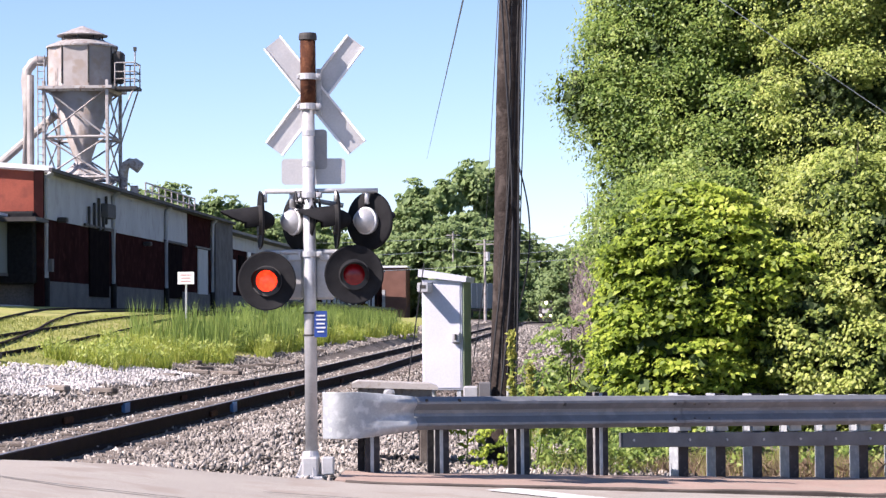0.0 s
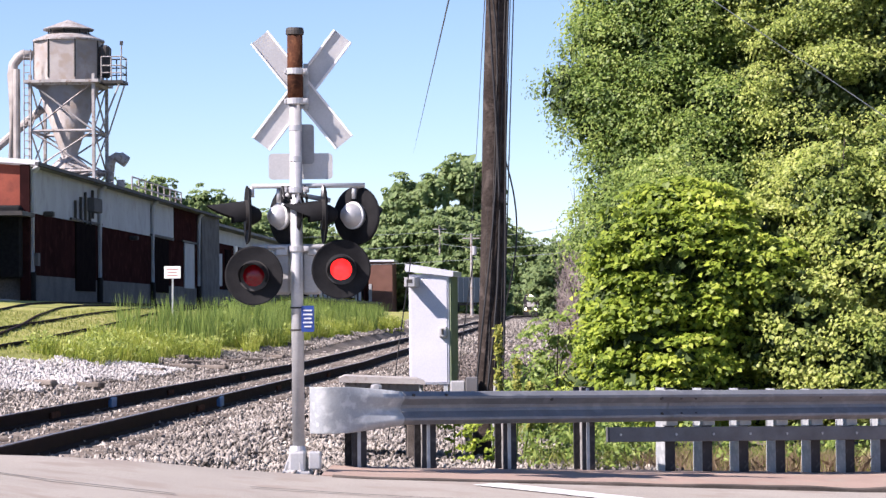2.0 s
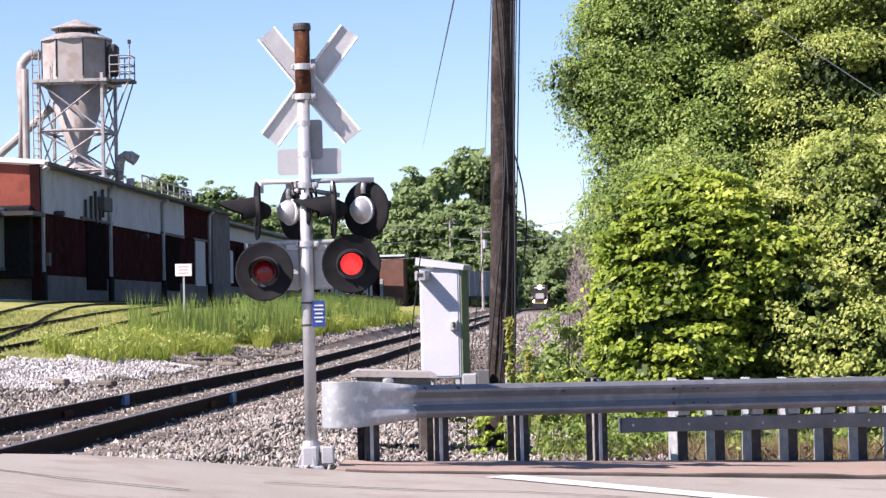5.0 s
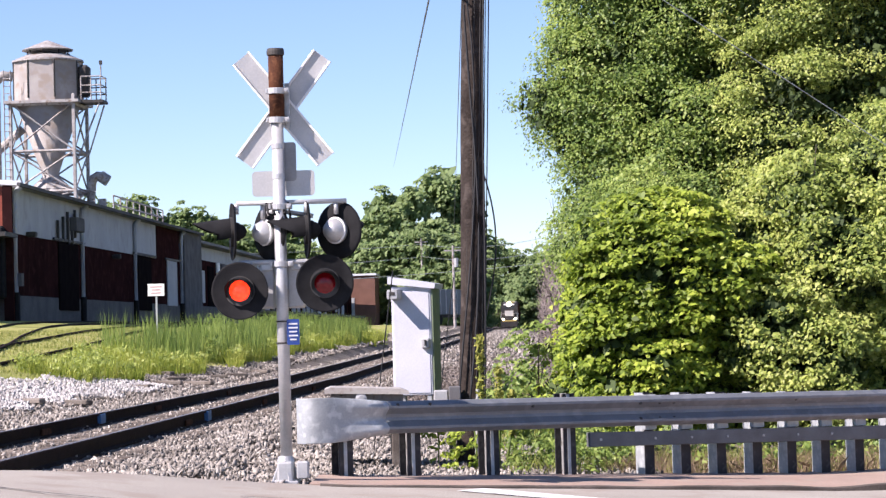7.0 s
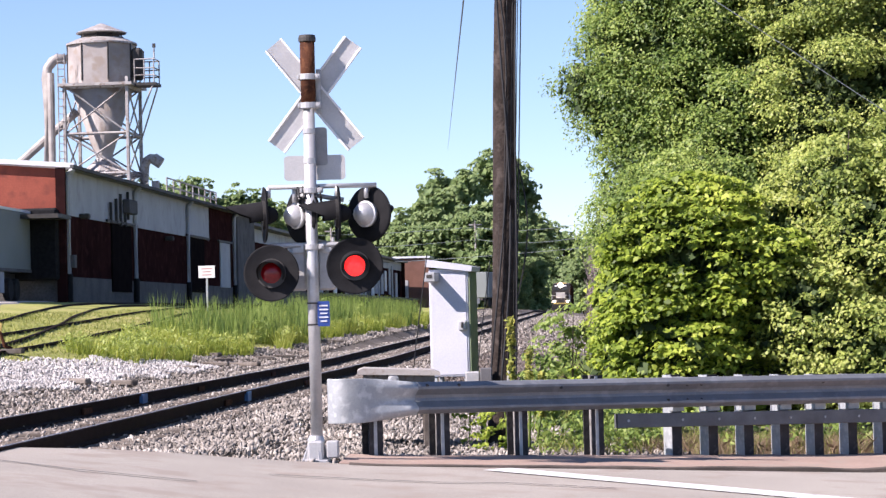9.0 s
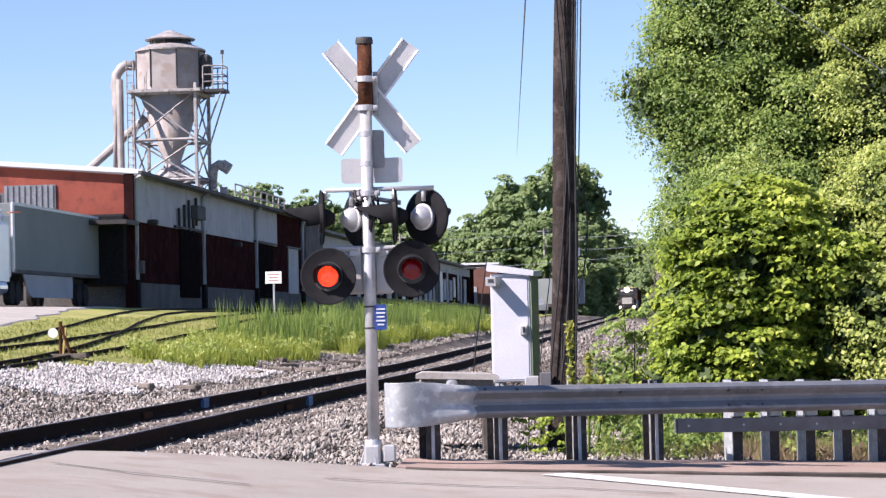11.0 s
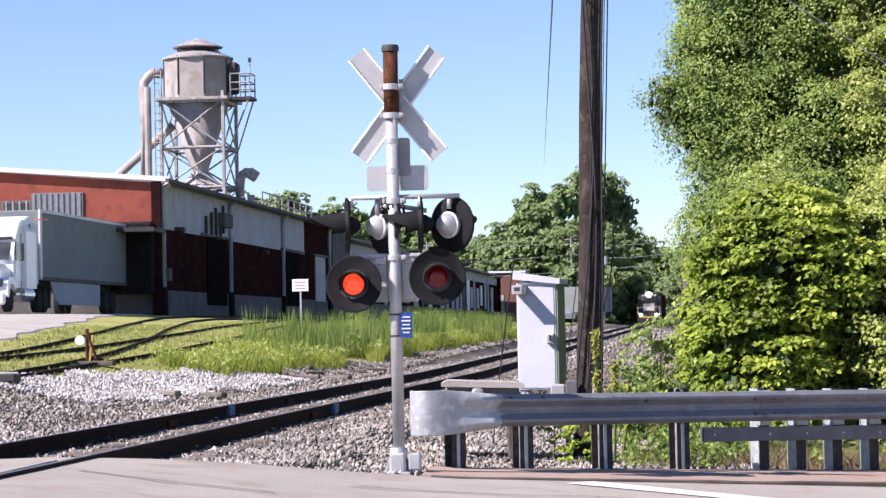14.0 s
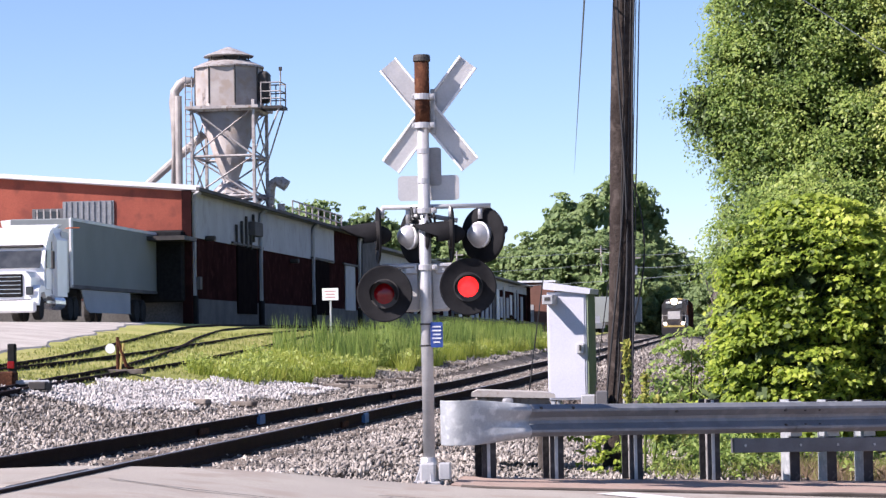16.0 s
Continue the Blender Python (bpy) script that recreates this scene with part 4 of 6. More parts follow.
part("wing_roof", prism(((0.3, 5.95), (0.3, 6.15), (-15, 7.0), (-30, 6.1), (-30, 5.9)), 144, Matrix.Translation((0, 62, 0))), ROOF, shed, "low roof of the far wing")
part("wing_end", box((-0.6, 205.6, 3.0), (1.0, 1.0, 6.0)), BRICK, shed)
ext = thing("end_shed", pose(-17.5, 322, 2.2, 0, 0, -0.85), "small brown brick shed at the far end", "shed")
part("wall", box((-2.2, 4, 3.2), (4.6, 8, 6.8), None, 0.03), surf("brown_brick", (0.2, 0.105, 0.08), (0.16, 0.085, 0.065), 0.7, 0.9, bump=0.3, fine=14), ext, "brown brick wall")
part("roof", box((-2.2, 4, 6.75), (5.0, 8.5, 0.25)), TRIM, ext, "white edged flat roof")
part("door", box((-3.3, -0.03, 2.2), (1.3, 0.1, 3.0), None, 0.02), PANEL, ext, "grey door")
random.seed(5)
y = 65.5
while y < 200:
    w = random.choice((1.6, 2.4, 3.2))
    mt = random.choice((TRIM, PANEL, PANEL, GREYDOOR, DOOR))
    part("panel_bay", box((-0.46, y + w / 2, 3.3 if w < 3 else 2.9), (0.12, w, random.choice((3.2, 4.0, 2.4)))), mt, shed, "upright wall panel")
    y += w + random.choice((1.2, 2.0, 3.4))
dk = part("loading_dock", box((0.9, 150, 1.1), (2.4, 100, 0.25)), FOUND, shed, "low concrete loading dock")
for k in range(20):
    part("dock_post", box((1.9, 103 + 5 * k, 0.4), (0.3, 0.3, 1.3)), FOUND, dk)
# red end wall facing the yard
gable = prism(((-0.02, 1.38), (-0.02, EAVE - 0.05), (-15, EAVE + 1.29), (-29.9, EAVE - 0.05), (-29.9, 1.38)), 0.4, Matrix.Translation((0, -0.02, 0)))
end_wall = part("end_wall", gable, RED_BRICK, shed, "red painted brick end wall")
part("white_edge", prism(((0.6, EAVE - 0.02), (0.6, EAVE + 0.2), (-15, EAVE + 1.48), (-30.4, EAVE + 0.2), (-30.4, EAVE - 0.02), (-15, EAVE + 1.28)), 0.35, Matrix.Translation((0, -0.35, 0))), TRIM, shed, "white metal roof edging")
win = part("window", box((-6.9, -0.04, 5.15), (1.5, 0.1, 1.25), None, 0.02), GREYDOOR, shed, "grey barred window")
for k in range(4):
    part("bar", box((-7.4 + 0.33 * k, -0.1, 5.15), (0.07, 0.05, 1.2)), FRAME, win)
part("pane", box((-6.9, -0.1, 5.25), (1.2, 0.02, 0.8)), GLASS, win)
for x0, w in ((-4.9, 2.5), (-11.2, 2.6)):
    sh = part("sheet_panel", box((x0, -0.06, 5.1 if x0 > -8 else 4.9), (w, 0.08, 2.0), None, 0.01), GALV, shed, "corrugated grey sheet over an opening")
    bm = bmesh.new()
    for k in range(9):
        bx(bm, (x0 - w / 2 + 0.14 + k * (w - 0.28) / 8, -0.12, 5.1 if x0 > -8 else 4.9), (0.09, 0.05, 1.95), None, 0.015)
    part("rib", bm, GALV, sh)
part("lintel", box((-3.1, -0.12, 4.02), (6.4, 0.16, 0.16)), RED_BRICK, shed)
part("flood_lamp", prism(((-0.2, 0), (0.25, 0.1), (0.3, 0.35), (-0.25, 0.3)), 0.25, Matrix.Translation((-8.7, -0.9, 4.9))), WHITE, shed, "white flood lamp on a bracket")
part("lamp_bracket", rods((((-8.6, -0.8, 4.9), (-7.9, -0.1, 4.1)),), 0.05), DARK, shed)
part("canopy", box((-1.45, -1.3, 4.15), (3.5, 2.6, 0.2)), DARK, shed, "dark dock canopy")
part("dock_seal", box((-1.65, -0.35, 2.9), (2.9, 0.7, 3.4), None, 0.1), BLACK, shed, "black dock shelter")
part("corner_post", box((-0.1, -0.16, 3.2), (0.45, 0.25, 6.6)), BRICK, shed)
part("meter", box((0.28, 0.6, 2.1), (0.2, 0.5, 0.6)), GREYDOOR, shed)
bm = rods([((-0.9, 33 + 2.4 * k, EAVE + 0.1), (-0.9, 33 + 2.4 * k, EAVE + 1.35)) for k in range(9)] + [((-0.9, 33, EAVE + h), (-0.9, 52.2, EAVE + h)) for h in (0.85, 1.35)], 0.05)
part("roof_railing", bm, FRAME, shed, "thin roof railing")

# ---- dust collector tower on the roof ----
tower = thing("dust_collector", pose(-25.75, 137, 8.6, 0, 0, -2), "weathered steel dust collector tank on a lattice tower", "silo")
R = 1.95
OCT = 8
shell = part("tank", lathe(((R, 6.1), (R, 8.45), (R * 0.97, 8.5)), OCT, Matrix.Rotation(radians(22.5), 4, "Z")), TANK, tower, "eight-sided weathered steel tank")
for k in range(8):
    a = radians(45 * k + 22.5)
    part("seam", rod(bmesh.new(), (R * math.cos(a), R * math.sin(a), 6.35), (R * math.cos(a), R * math.sin(a), 8.5), 0.05, n=5), DARK, shell)
part("tank_roof", lathe(((R * 1.03, 8.45), (R * 1.03, 8.55), (1.3, 8.85), (1.25, 8.8)), 24), FRAME, tower, "low conical tank roof")
part("cone", lathe(((R * 0.93, 6.15), (0.42, 2.0), (0.4, 1.6)), 24), TANK, tower, "conical steel hopper", True)
part("rain_cap", lathe(((1.42, 9.12), (1.47, 9.17), (0.1, 9.72), (0.02, 9.73)), 12), FRAME, tower, "conical rain cap")
bm = bmesh.new()
for k in range(8):
    a = radians(45 * k)
    rod(bm, (1.15 * math.cos(a), 1.15 * math.sin(a), 8.7), (1.15 * math.cos(a), 1.15 * math.sin(a), 9.18), 0.035, n=4)
    b0 = radians(45 * (k + 1))
    for zz in (8.9, 9.2):
        rod(bm, (1.25 * math.cos(a), 1.25 * math.sin(a), zz), (1.25 * math.cos(b0), 1.25 * math.sin(b0), zz), 0.03, n=4)
part("cap_struts", bm, DARK, tower)
S = 1.78
C4 = [(-S, -S), (S, -S), (S, S), (-S, S)]
for x, y in C4:
    part("tower_leg", box((x, y, 3.0), (0.18, 0.18, 7.0), None, 0.02), FRAME, tower, "steel tower leg")
lev = (0.1, 1.1, 3.35, 6.05)
for k in range(4):
    (x0, y0), (x1, y1) = C4[k], C4[(k + 1) % 4]
    for z in lev[1:]:
        w = 0.16 if z > 6 else 0.09
        part("girt", rods((((x0, y0, z), (x1, y1, z)),), w, 4), FRAME, tower)
    for za, zb in ((0.1, 1.1), (1.1, 3.35), (3.35, 6.05)):
        part("brace", rods((((x0, y0, za), (x1, y1, zb)), ((x1, y1, za), (x0, y0, zb))), 0.05, 4), FRAME, tower)
part("deck", box((0, 0, 6.1), (4.2, 4.2, 0.16)), FRAME, tower)
pl = part("platform", box((2.6, -0.4, 6.1), (1.4, 1.6, 0.16)), DARK, tower, "small side platform")
bars = [((x, y, 6.15), (x, y, 7.5)) for x in (2.1, 2.65, 3.2) for y in (-1.15, 0.35)]
bars += [((2.1, y, z), (3.25, y, z)) for z in (6.6, 7.0, 7.5) for y in (-1.15, 0.35)]
bars += [((3.22, -1.15, z), (3.22, 0.35, z)) for z in (6.6, 7.0, 7.5)] + [((3.22, -1.1, 7.5), (3.22, -1.1, 8.2))]
for a, b in bars:
    part("rail_bar", rod(bmesh.new(), a, b, 0.038, n=4), FRAME, pl)
part("beacon", box((3.22, -1.1, 8.25), (0.16, 0.16, 0.22)), DARK, pl)
part("platform_brace", rods((((3.1, -1.1, 6.0), (1.85, -1.7, 2.6)), ((3.1, 0.3, 6.0), (1.85, 0.8, 2.6))), 0.05), FRAME, pl)
part("motor", box((2.15, -0.4, 7.3), (0.6, 0.9, 1.8), None, 0.15), DARK, tower, "dark fan motor on the tank side")
duct = [(-R, -0.4, 7.7), (-2.5, -0.5, 7.75), (-2.7, -0.6, 7.6), (-2.98, -0.7, 7.2), (-3.06, -0.7, 6.6), (-3.06, -0.7, 1.2), (-2.95, -0.6, 0.6), (-2.7, -0.5, 0.1)]
part("duct", tube(duct, 0.28, 14), PIPE, tower, "large bent steel air duct", True)
part("duct_pipe", rods((((-2.75, -0.9, 0), (-2.75, -0.9, 6.9)),), 0.2, 10), PIPE, tower)
part("feed_pipe", rods((((-1.6, 0.4, 4.8), (-8.2, 1.0, -0.6)),), 0.24, 10), PIPE, tower, "slanting steel feed pipe")
bm = bmesh.new()
for k in range(18):
    rod(bm, (-2.1, -1.9, 0.3 + 0.42 * k), (-1.72, -1.9, 0.3 + 0.42 * k), 0.025, n=4)
for x in (-2.1, -1.72):
    rod(bm, (x, -1.9, 0), (x, -1.9, 7.9), 0.035, n=4)
part("ladder", bm, FRAME, tower, "steel access ladder")
part("blower", lathe(((0.2, -0.6), (1.1, -0.6), (1.3, -0.2), (1.1, 0.35), (0.3, 0.6)), 16, Matrix.Translation((-3.4, -0.6, 0.0))), YELLOW, tower, "dull blower housing")
part("hopper_base", lathe(((1.2, 1.1), (1.25, 1.3), (0.5, 2.0), (0.42, 2.1)), 8), FRAME, tower)
random.seed(8)
for k in range(30):
    a, b = Vector((random.uniform(-1.8, 1.8), random.uniform(-1.8, 1.8), random.uniform(0, 1.4))), Vector((random.uniform(-1, 1), random.uniform(-0.6, 0.6), random.uniform(-0.5, 0.6)))
    part("small_pipe", rod(bmesh.new(), a, a + b, 0.05, n=4), FRAME, tower)
vent = thing("roof_vent", pose(-23.6, 138, 8.7), "grey gooseneck roof vent pipe", "roof vent")
part("neck", tube(((0, 0, -1.0), (0, 0, 1.5), (0.1, 0, 1.8), (0.35, 0, 1.95), (0.6, 0, 1.9)), 0.27, 12), FRAME, vent, "", True)
part("outlet", rods((((0.5, 0, 1.95), (0.95, 0, 1.65)),), 0.33, 12), FRAME, vent)
part("bracket", box((0.6, 0, 0.4), (0.4, 0.3, 0.5)), FRAME, vent)

# ---- lorry at the dock ----
lorry = thing("semi_trailer", pose(-26.4, 98.2, 2.45, 0, 0, -0.9), "long pale grey box trailer backed onto the loading dock", "trailer")
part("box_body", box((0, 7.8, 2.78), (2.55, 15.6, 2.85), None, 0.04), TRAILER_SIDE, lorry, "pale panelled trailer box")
part("top_rail", box((1.29, 7.8, 4.17), (0.05, 15.6, 0.12)), TRIM, lorry)
part("bottom_rail", box((1.29, 7.8, 1.4), (0.06, 15.6, 0.14)), GREYDOOR, lorry)
part("front_corner", box((1.28, 0.05, 2.78), (0.08, 0.3, 2.85)), TRIM, lorry)
part("skirt", prism(((2.6, 0.5), (3.2, 0.35), (10.2, 0.35), (10.2, 1.3), (1.8, 1.3)), 0.04, Matrix.Translation((1.22, 0, 0)) @ Matrix.Rotation(radians(90), 4, "Z")), SKIRT, lorry, "grey side skirt")
part("frame_rails", box((0, 8.5, 1.15), (1.1, 13, 0.3)), DARK, lorry)
part("rear_frame", box((0, 15.65, 2.6), (2.6, 0.12, 3.2)), DARK, lorry)


def wheel(parent, x, y, r=0.52, w=0.28):
    q = part("wheel", lathe(((r * 0.62, -w / 2), (r * 0.94, -w / 2), (r, -w / 2 + 0.05), (r, w / 2 - 0.05), (r * 0.94, w / 2), (r * 0.62, w / 2)), 24, Matrix.Translation((x, y, r)) @ Matrix.Rotation(radians(90), 4, "Y")), TYRE, parent)
    part("rim", lathe(((r * 0.62, -w / 2 + 0.02), (r * 0.62, w / 2 - 0.02), (r * 0.3, w / 2 - 0.1), (0.05, w / 2 - 0.04)), 20, Matrix.Translation((x, y, r)) @ Matrix.Rotation(radians(90), 4, "Y")), CHROME, q)


for y in (11.6, 12.85):
    for x in (1.05, -1.05):
        wheel(lorry, x, y)
for y in (2.6,):
    part("landing_leg", box((0.9, y, 0.75), (0.15, 0.15, 1.1)), DARK, lorry)
tractor = thing("lorry_tractor", pose(-26.4, 98.2, 2.45, 0, 0, -0.9) @ Matrix.Diagonal((1, 0.74, 0.95, 1)), "white long-nosed lorry tractor with sleeper cab", "lorry")
part("sleeper", prism(((-1.3, 1.0), (1.3, 1.0), (1.3, 3.4), (1.05, 3.95), (-1.05, 3.95), (-1.3, 3.4)), 2.0, Matrix.Translation((0, -2.9, 0))), TRUCK_WHITE, tractor, "white sleeper cab")
part("cab", prism(((-2.9, 1.0), (-2.9, 3.95), (-3.6, 3.75), (-4.3, 3.15), (-4.75, 2.4), (-4.8, 1.0)), 2.3, Matrix.Translation((1.15, 0, 0)) @ Matrix.Rotation(radians(90), 4, "Z")), TRUCK_WHITE, tractor, "white cab with sloping roof fairing")
part("roof_fairing", prism(((-1.6, 4.1), (-1.0, 4.12), (-2.9, 3.7), (-3.4, 3.7)), 2.2, Matrix.Translation((1.1, 0, 0)) @ Matrix.Rotation(radians(90), 4, "Z")), TRUCK_WHITE, tractor)
part("fairing", box((1.22, -1.0, 2.5), (0.06, 1.5, 2.6), None, 0.02), SIGN_BACK, tractor, "grey side fairing")
hood = part("bonnet", prism(((-1.0, 0.85), (1.0, 0.85), (1.0, 1.75), (0.8, 2.0), (-0.8, 2.0), (-1.0, 1.75)), 1.9, Matrix.Translation((0, -6.6, 0))), TRUCK_WHITE, tractor, "white bonnet")
part("grille", box((0, -6.64, 1.42), (1.35, 0.1, 0.95), None, 0.04), BLACK, hood, "black grille")
for k in range(5):
    part("grille_bar", box((0, -6.7, 1.1 + 0.17 * k), (1.25, 0.03, 0.03)), CHROME, hood)
part("windscreen", box((0, 0, 0), (2.0, 0.03, 0.85), pose(0, -4.68, 2.55, -32)), GLASS, tractor, "dark windscreen")
part("side_window", box((1.17, -3.9, 2.55), (0.03, 0.9, 0.75)), GLASS, tractor, "dark side window")
part("sun_visor", box((0, -4.42, 3.1), (2.1, 0.3, 0.12), None, 0.03), DARK, tractor, "dark sun visor over the windscreen")
part("door_panel", box((1.165, -3.95, 1.7), (0.025, 1.15, 0.85), None, 0.01), TRUCK_WHITE, tractor, "white cab door")
part("door_gap", box((1.155, -3.3, 2.2), (0.03, 0.05, 2.2)), DARK, tractor)
part("step", box((1.1, -4.2, 0.75), (0.3, 1.1, 0.12), None, 0.02), CHROME, tractor)
part("bumper", box((0, -6.75, 0.55), (2.45, 0.3, 0.5), None, 0.08), TRUCK_WHITE, tractor, "white bumper")
for x in (1.12, -1.12):
    part("wing", prism(((-6.6, 0.6), (-6.5, 1.25), (-6.1, 1.45), (-5.3, 1.4), (-4.9, 1.0), (-5.0, 0.9), (-5.4, 1.15), (-6.0, 1.15), (-6.3, 0.6)), 0.35, Matrix.Translation((x + 0.17, 0, 0)) @ Matrix.Rotation(radians(90), 4, "Z")), TRUCK_WHITE, tractor)
    part("headlamp", box((x * 0.85, -6.66, 1.2), (0.3, 0.08, 0.35), None, 0.04), GLASS, tractor)
    wheel(tractor, x * 0.95, -5.6, 0.5, 0.3)
    for y in (0.2, 1.4):
        wheel(tractor, x * 0.93, y, 0.52, 0.32)
    part("mirror", box((x * 1.3, -4.5, 2.5), (0.12, 0.2, 0.75), None, 0.03), DARK, tractor)
part("fuel_tank", rods((((1.05, -3.6, 0.75), (1.05, -1.6, 0.75)),), 0.33, 14), CHROME, tractor)
part("exhaust", rods((((1.0, -0.75, 1.1), (1.0, -0.75, 3.4)),), 0.09, 10), CHROME, tractor)
part("chassis", box((0, -2.0, 0.95), (0.95, 8.5, 0.3)), DARK, tractor)
part("stripe", box((0.55, -3.35, 3.55), (0.45, 0.5, 0.03), pose(0, 0.05, 0.34, 0, 0, 25)), ORANGE, tractor, "small orange mark")

# ---- signs, switch stands and clutter on the bank ----
def notice(x, y, w, h, top, label):
    s = thing("notice_sign", pose(x, y, ground_z(x, y) - 0.05), label, "sign")
    part("post", box((0, 0.03, top / 2), (0.07, 0.05, top), None, 0.006), GALV_PALE, s)
    b = part("board", box((0, -0.01, top - h / 2), (w, 0.02, h), None, 0.006), WHITE, s)
    bm = bmesh.new()
    for k, q in enumerate((0.7, 0.55, 0.62)):
        bx(bm, (0, -0.024, top - h * (0.25 + 0.25 * k)), (w * q, 0.004, h * 0.07))
    part("lettering", bm, surf("dull_red_ink", (0.5, 0.2, 0.18), None, 5, 0.6), b)


notice(-13.45, 91.7, 0.62, 0.46, 2.0, "white rectangular notice on a thin steel post")


def stand(x, y):
    s = thing("switch_stand", pose(x, y, ground_z(x, y)), "rusty switch stand with a white round target", "switch stand")
    part("column", rods((((0, 0, 0), (0, 0, 0.75)), ((0, 0, 0.7), (0.18, 0, 0.15)), ((0.18, 0, 0.15), (0.3, 0.1, 0.1))), 0.035, 8), RUST, s)
    part("lever", rods((((0.05, 0, 0.1), (0.12, 0, 0.62)),), 0.028, 6), YELLOW, s)
    part("base", box((0.1, 0, 0.05), (0.9, 0.3, 0.1), None, 0.01), TIE_WOOD, s)
    part("target", lathe(((0.01, 0), (0.1, 0), (0.1, 0.015), (0.01, 0.015)), 20, Matrix.Translation((-0.14, -0.04, 0.52)) @ Matrix.Rotation(radians(90), 4, "X")), WHITE, s, "white round target")


stand(-11.45, 48.5)
st2 = thing("switch_machine", pose(-11.0, 39.4, ground_z(-11.0, 39.4)), "low rusty track switch rod assembly", "switch gear")
part("rod", rods((((-0.9, 0, 0.12), (0.55, 0, 0.12)),), 0.035, 6), GALV_PALE, st2)
part("crank", box((-0.2, 0, 0.18), (0.4, 0.3, 0.25), None, 0.03), RUST, st2)
part("foot", box((0.4, 0, 0.06), (0.3, 0.4, 0.14), None, 0.02), DARK, st2)
post0 = thing("barrier_post", pose(-12.05, 42.9, ground_z(-12.05, 42.9)), "dark stub post with a red reflector", "post")
part("stub", box((0, 0, 0.3), (0.14, 0.14, 0.6), None, 0.02), BLACK, post0)
part("reflector", box((0.0, -0.08, 0.22), (0.13, 0.03, 0.13), None, 0.01), LENS_OFF, post0, "red reflector")
for k in range(11):
    random.seed(40 + k)
    y = random.uniform(42, 85)
    x = track_x(y) - random.uniform(2.4, 4.2)
    tagged(part("old_tie", box((0, 0, 0.04), (random.uniform(0.3, 1.3), 0.18, 0.1), None, 0.02), TIE_WOOD), "broken weathered timber lying on the ballast", "timber", "scrap timber").matrix_basis = pose(x, y, ground_z(x, y) + 0.01, 0, 0, random.uniform(-40, 40))

# ---- far line poles, parked trailers ----
for x, y, h in ((-11.3, 327, 11.8), (-5.5, 250, 8.5), (-31, 330, 11)):
    p = thing("line_pole", pose(x, y, ground_z(x, y) - 0.1), "slim grey far utility pole", "utility pole", "far poles")
    part("shaft", rod(bmesh.new(), (0, 0, 0), (0, 0, h), 0.16, 0.12), FRAME, p)
    part("crosspiece", box((0, 0, h - 0.5), (1.8, 0.12, 0.14)), FRAME, p)
    part("transformer", rod(bmesh.new(), (0.3, -0.2, h - 2.2), (0.3, -0.2, h - 1.3), 0.22), SIGN_BACK, p)
for z, a, b in ((13.0, (-60, 327, 13.6), (-11.3, 327, 12.9)), (12, (-11.3, 327, 12.9), (6, 250, 11.0)), (12, (-60, 327, 11.4), (-11.3, 327, 11.2)), (12, (-11.3, 327, 11.3), (6, 250, 9.6)), (11, (-60, 327, 8.8), (4, 270, 8.4))):
    wire((a, b), 0.026, "thin far overhead line between utility poles", 0.9)


def far_trailer(x, y, rz, ln):
    tr = thing("parked_trailer", pose(x, y, ground_z(x, y), 0, 0, rz), "white parked box trailer beyond the warehouse", "trailer", "parked trailers")
    part("box_body", box((0, ln / 2, 2.5), (2.6, ln, 2.8), None, 0.05), TRAILER_SIDE, tr)
    part("underframe", box((0, ln / 2, 0.95), (1.6, ln, 0.25)), DARK, tr)
    for yy in (0.9, 2.2):
        for xx in (1.1, -1.1):
            wheel(tr, xx, yy)
    for k in range(6):
        part("rib", box((1.32, 0.4 + k * (ln - 0.8) / 5, 2.5), (0.05, 0.1, 2.7)), SIGN_BACK, tr)


far_trailer(-9.3, 266, -20, 9)
pick = thing("parked_pickup", pose(-8.9, 243, ground_z(-8.9, 243), 0, 0, 20), "small pale parked pickup truck", "pickup truck")
part("body", prism(((-2.4, 0.45), (2.3, 0.45), (2.4, 0.95), (1.2, 1.05), (0.7, 1.65), (-0.7, 1.7), (-0.9, 1.05), (-2.4, 1.0)), 1.8, Matrix.Rotation(radians(90), 4, "Z")), SIGN_BACK, pick)
for y in (-1.5, 1.5):
    for x in (-1.6, -0.2):
        wheel(pick, x, y, 0.36, 0.25)
# ---- plants ----


def leaf_cloud(centres, radii, per, size, rng, droop=0.25, thin=0.55, up=0.5):
    """Leaf blades (count, 4, 3) scattered in ragged sprays round the given centres."""
    n = len(centres) * per
    c = np.repeat(centres, per, axis=0)
    r = np.repeat(radii, per)[:, None]
    d = rng.normal(size=(n, 3))
    d /= np.linalg.norm(d, axis=1, keepdims=True)
    p = c + d * r * rng.random((n, 1)) ** 0.5 * (1, 1, 0.42)
    p[:, 2] -= 0.35 * (p[:, 0] - c[:, 0]) ** 2 / np.maximum(r[:, 0], 0.05)
    s = size * rng.uniform(0.6, 1.35, (n, 1))
    nrm = rng.normal(size=(n, 3)) * 0.55 + (-0.5, -0.42, up)
    nrm /= np.linalg.norm(nrm, axis=1, keepdims=True)
    ax = np.cross(nrm, rng.normal(size=(n, 3)))
    ax /= np.linalg.norm(ax, axis=1, keepdims=True) + 1e-9
    bx_ = np.cross(nrm, ax)
    ax[:, 2] -= droop
    v = np.stack([p - ax * s * 0.5, p + bx_ * s * thin * 0.5 + nrm * s * 0.08, p + ax * s * 0.62, p - bx_ * s * thin * 0.5 + nrm * s * 0.08], axis=1)
    return v


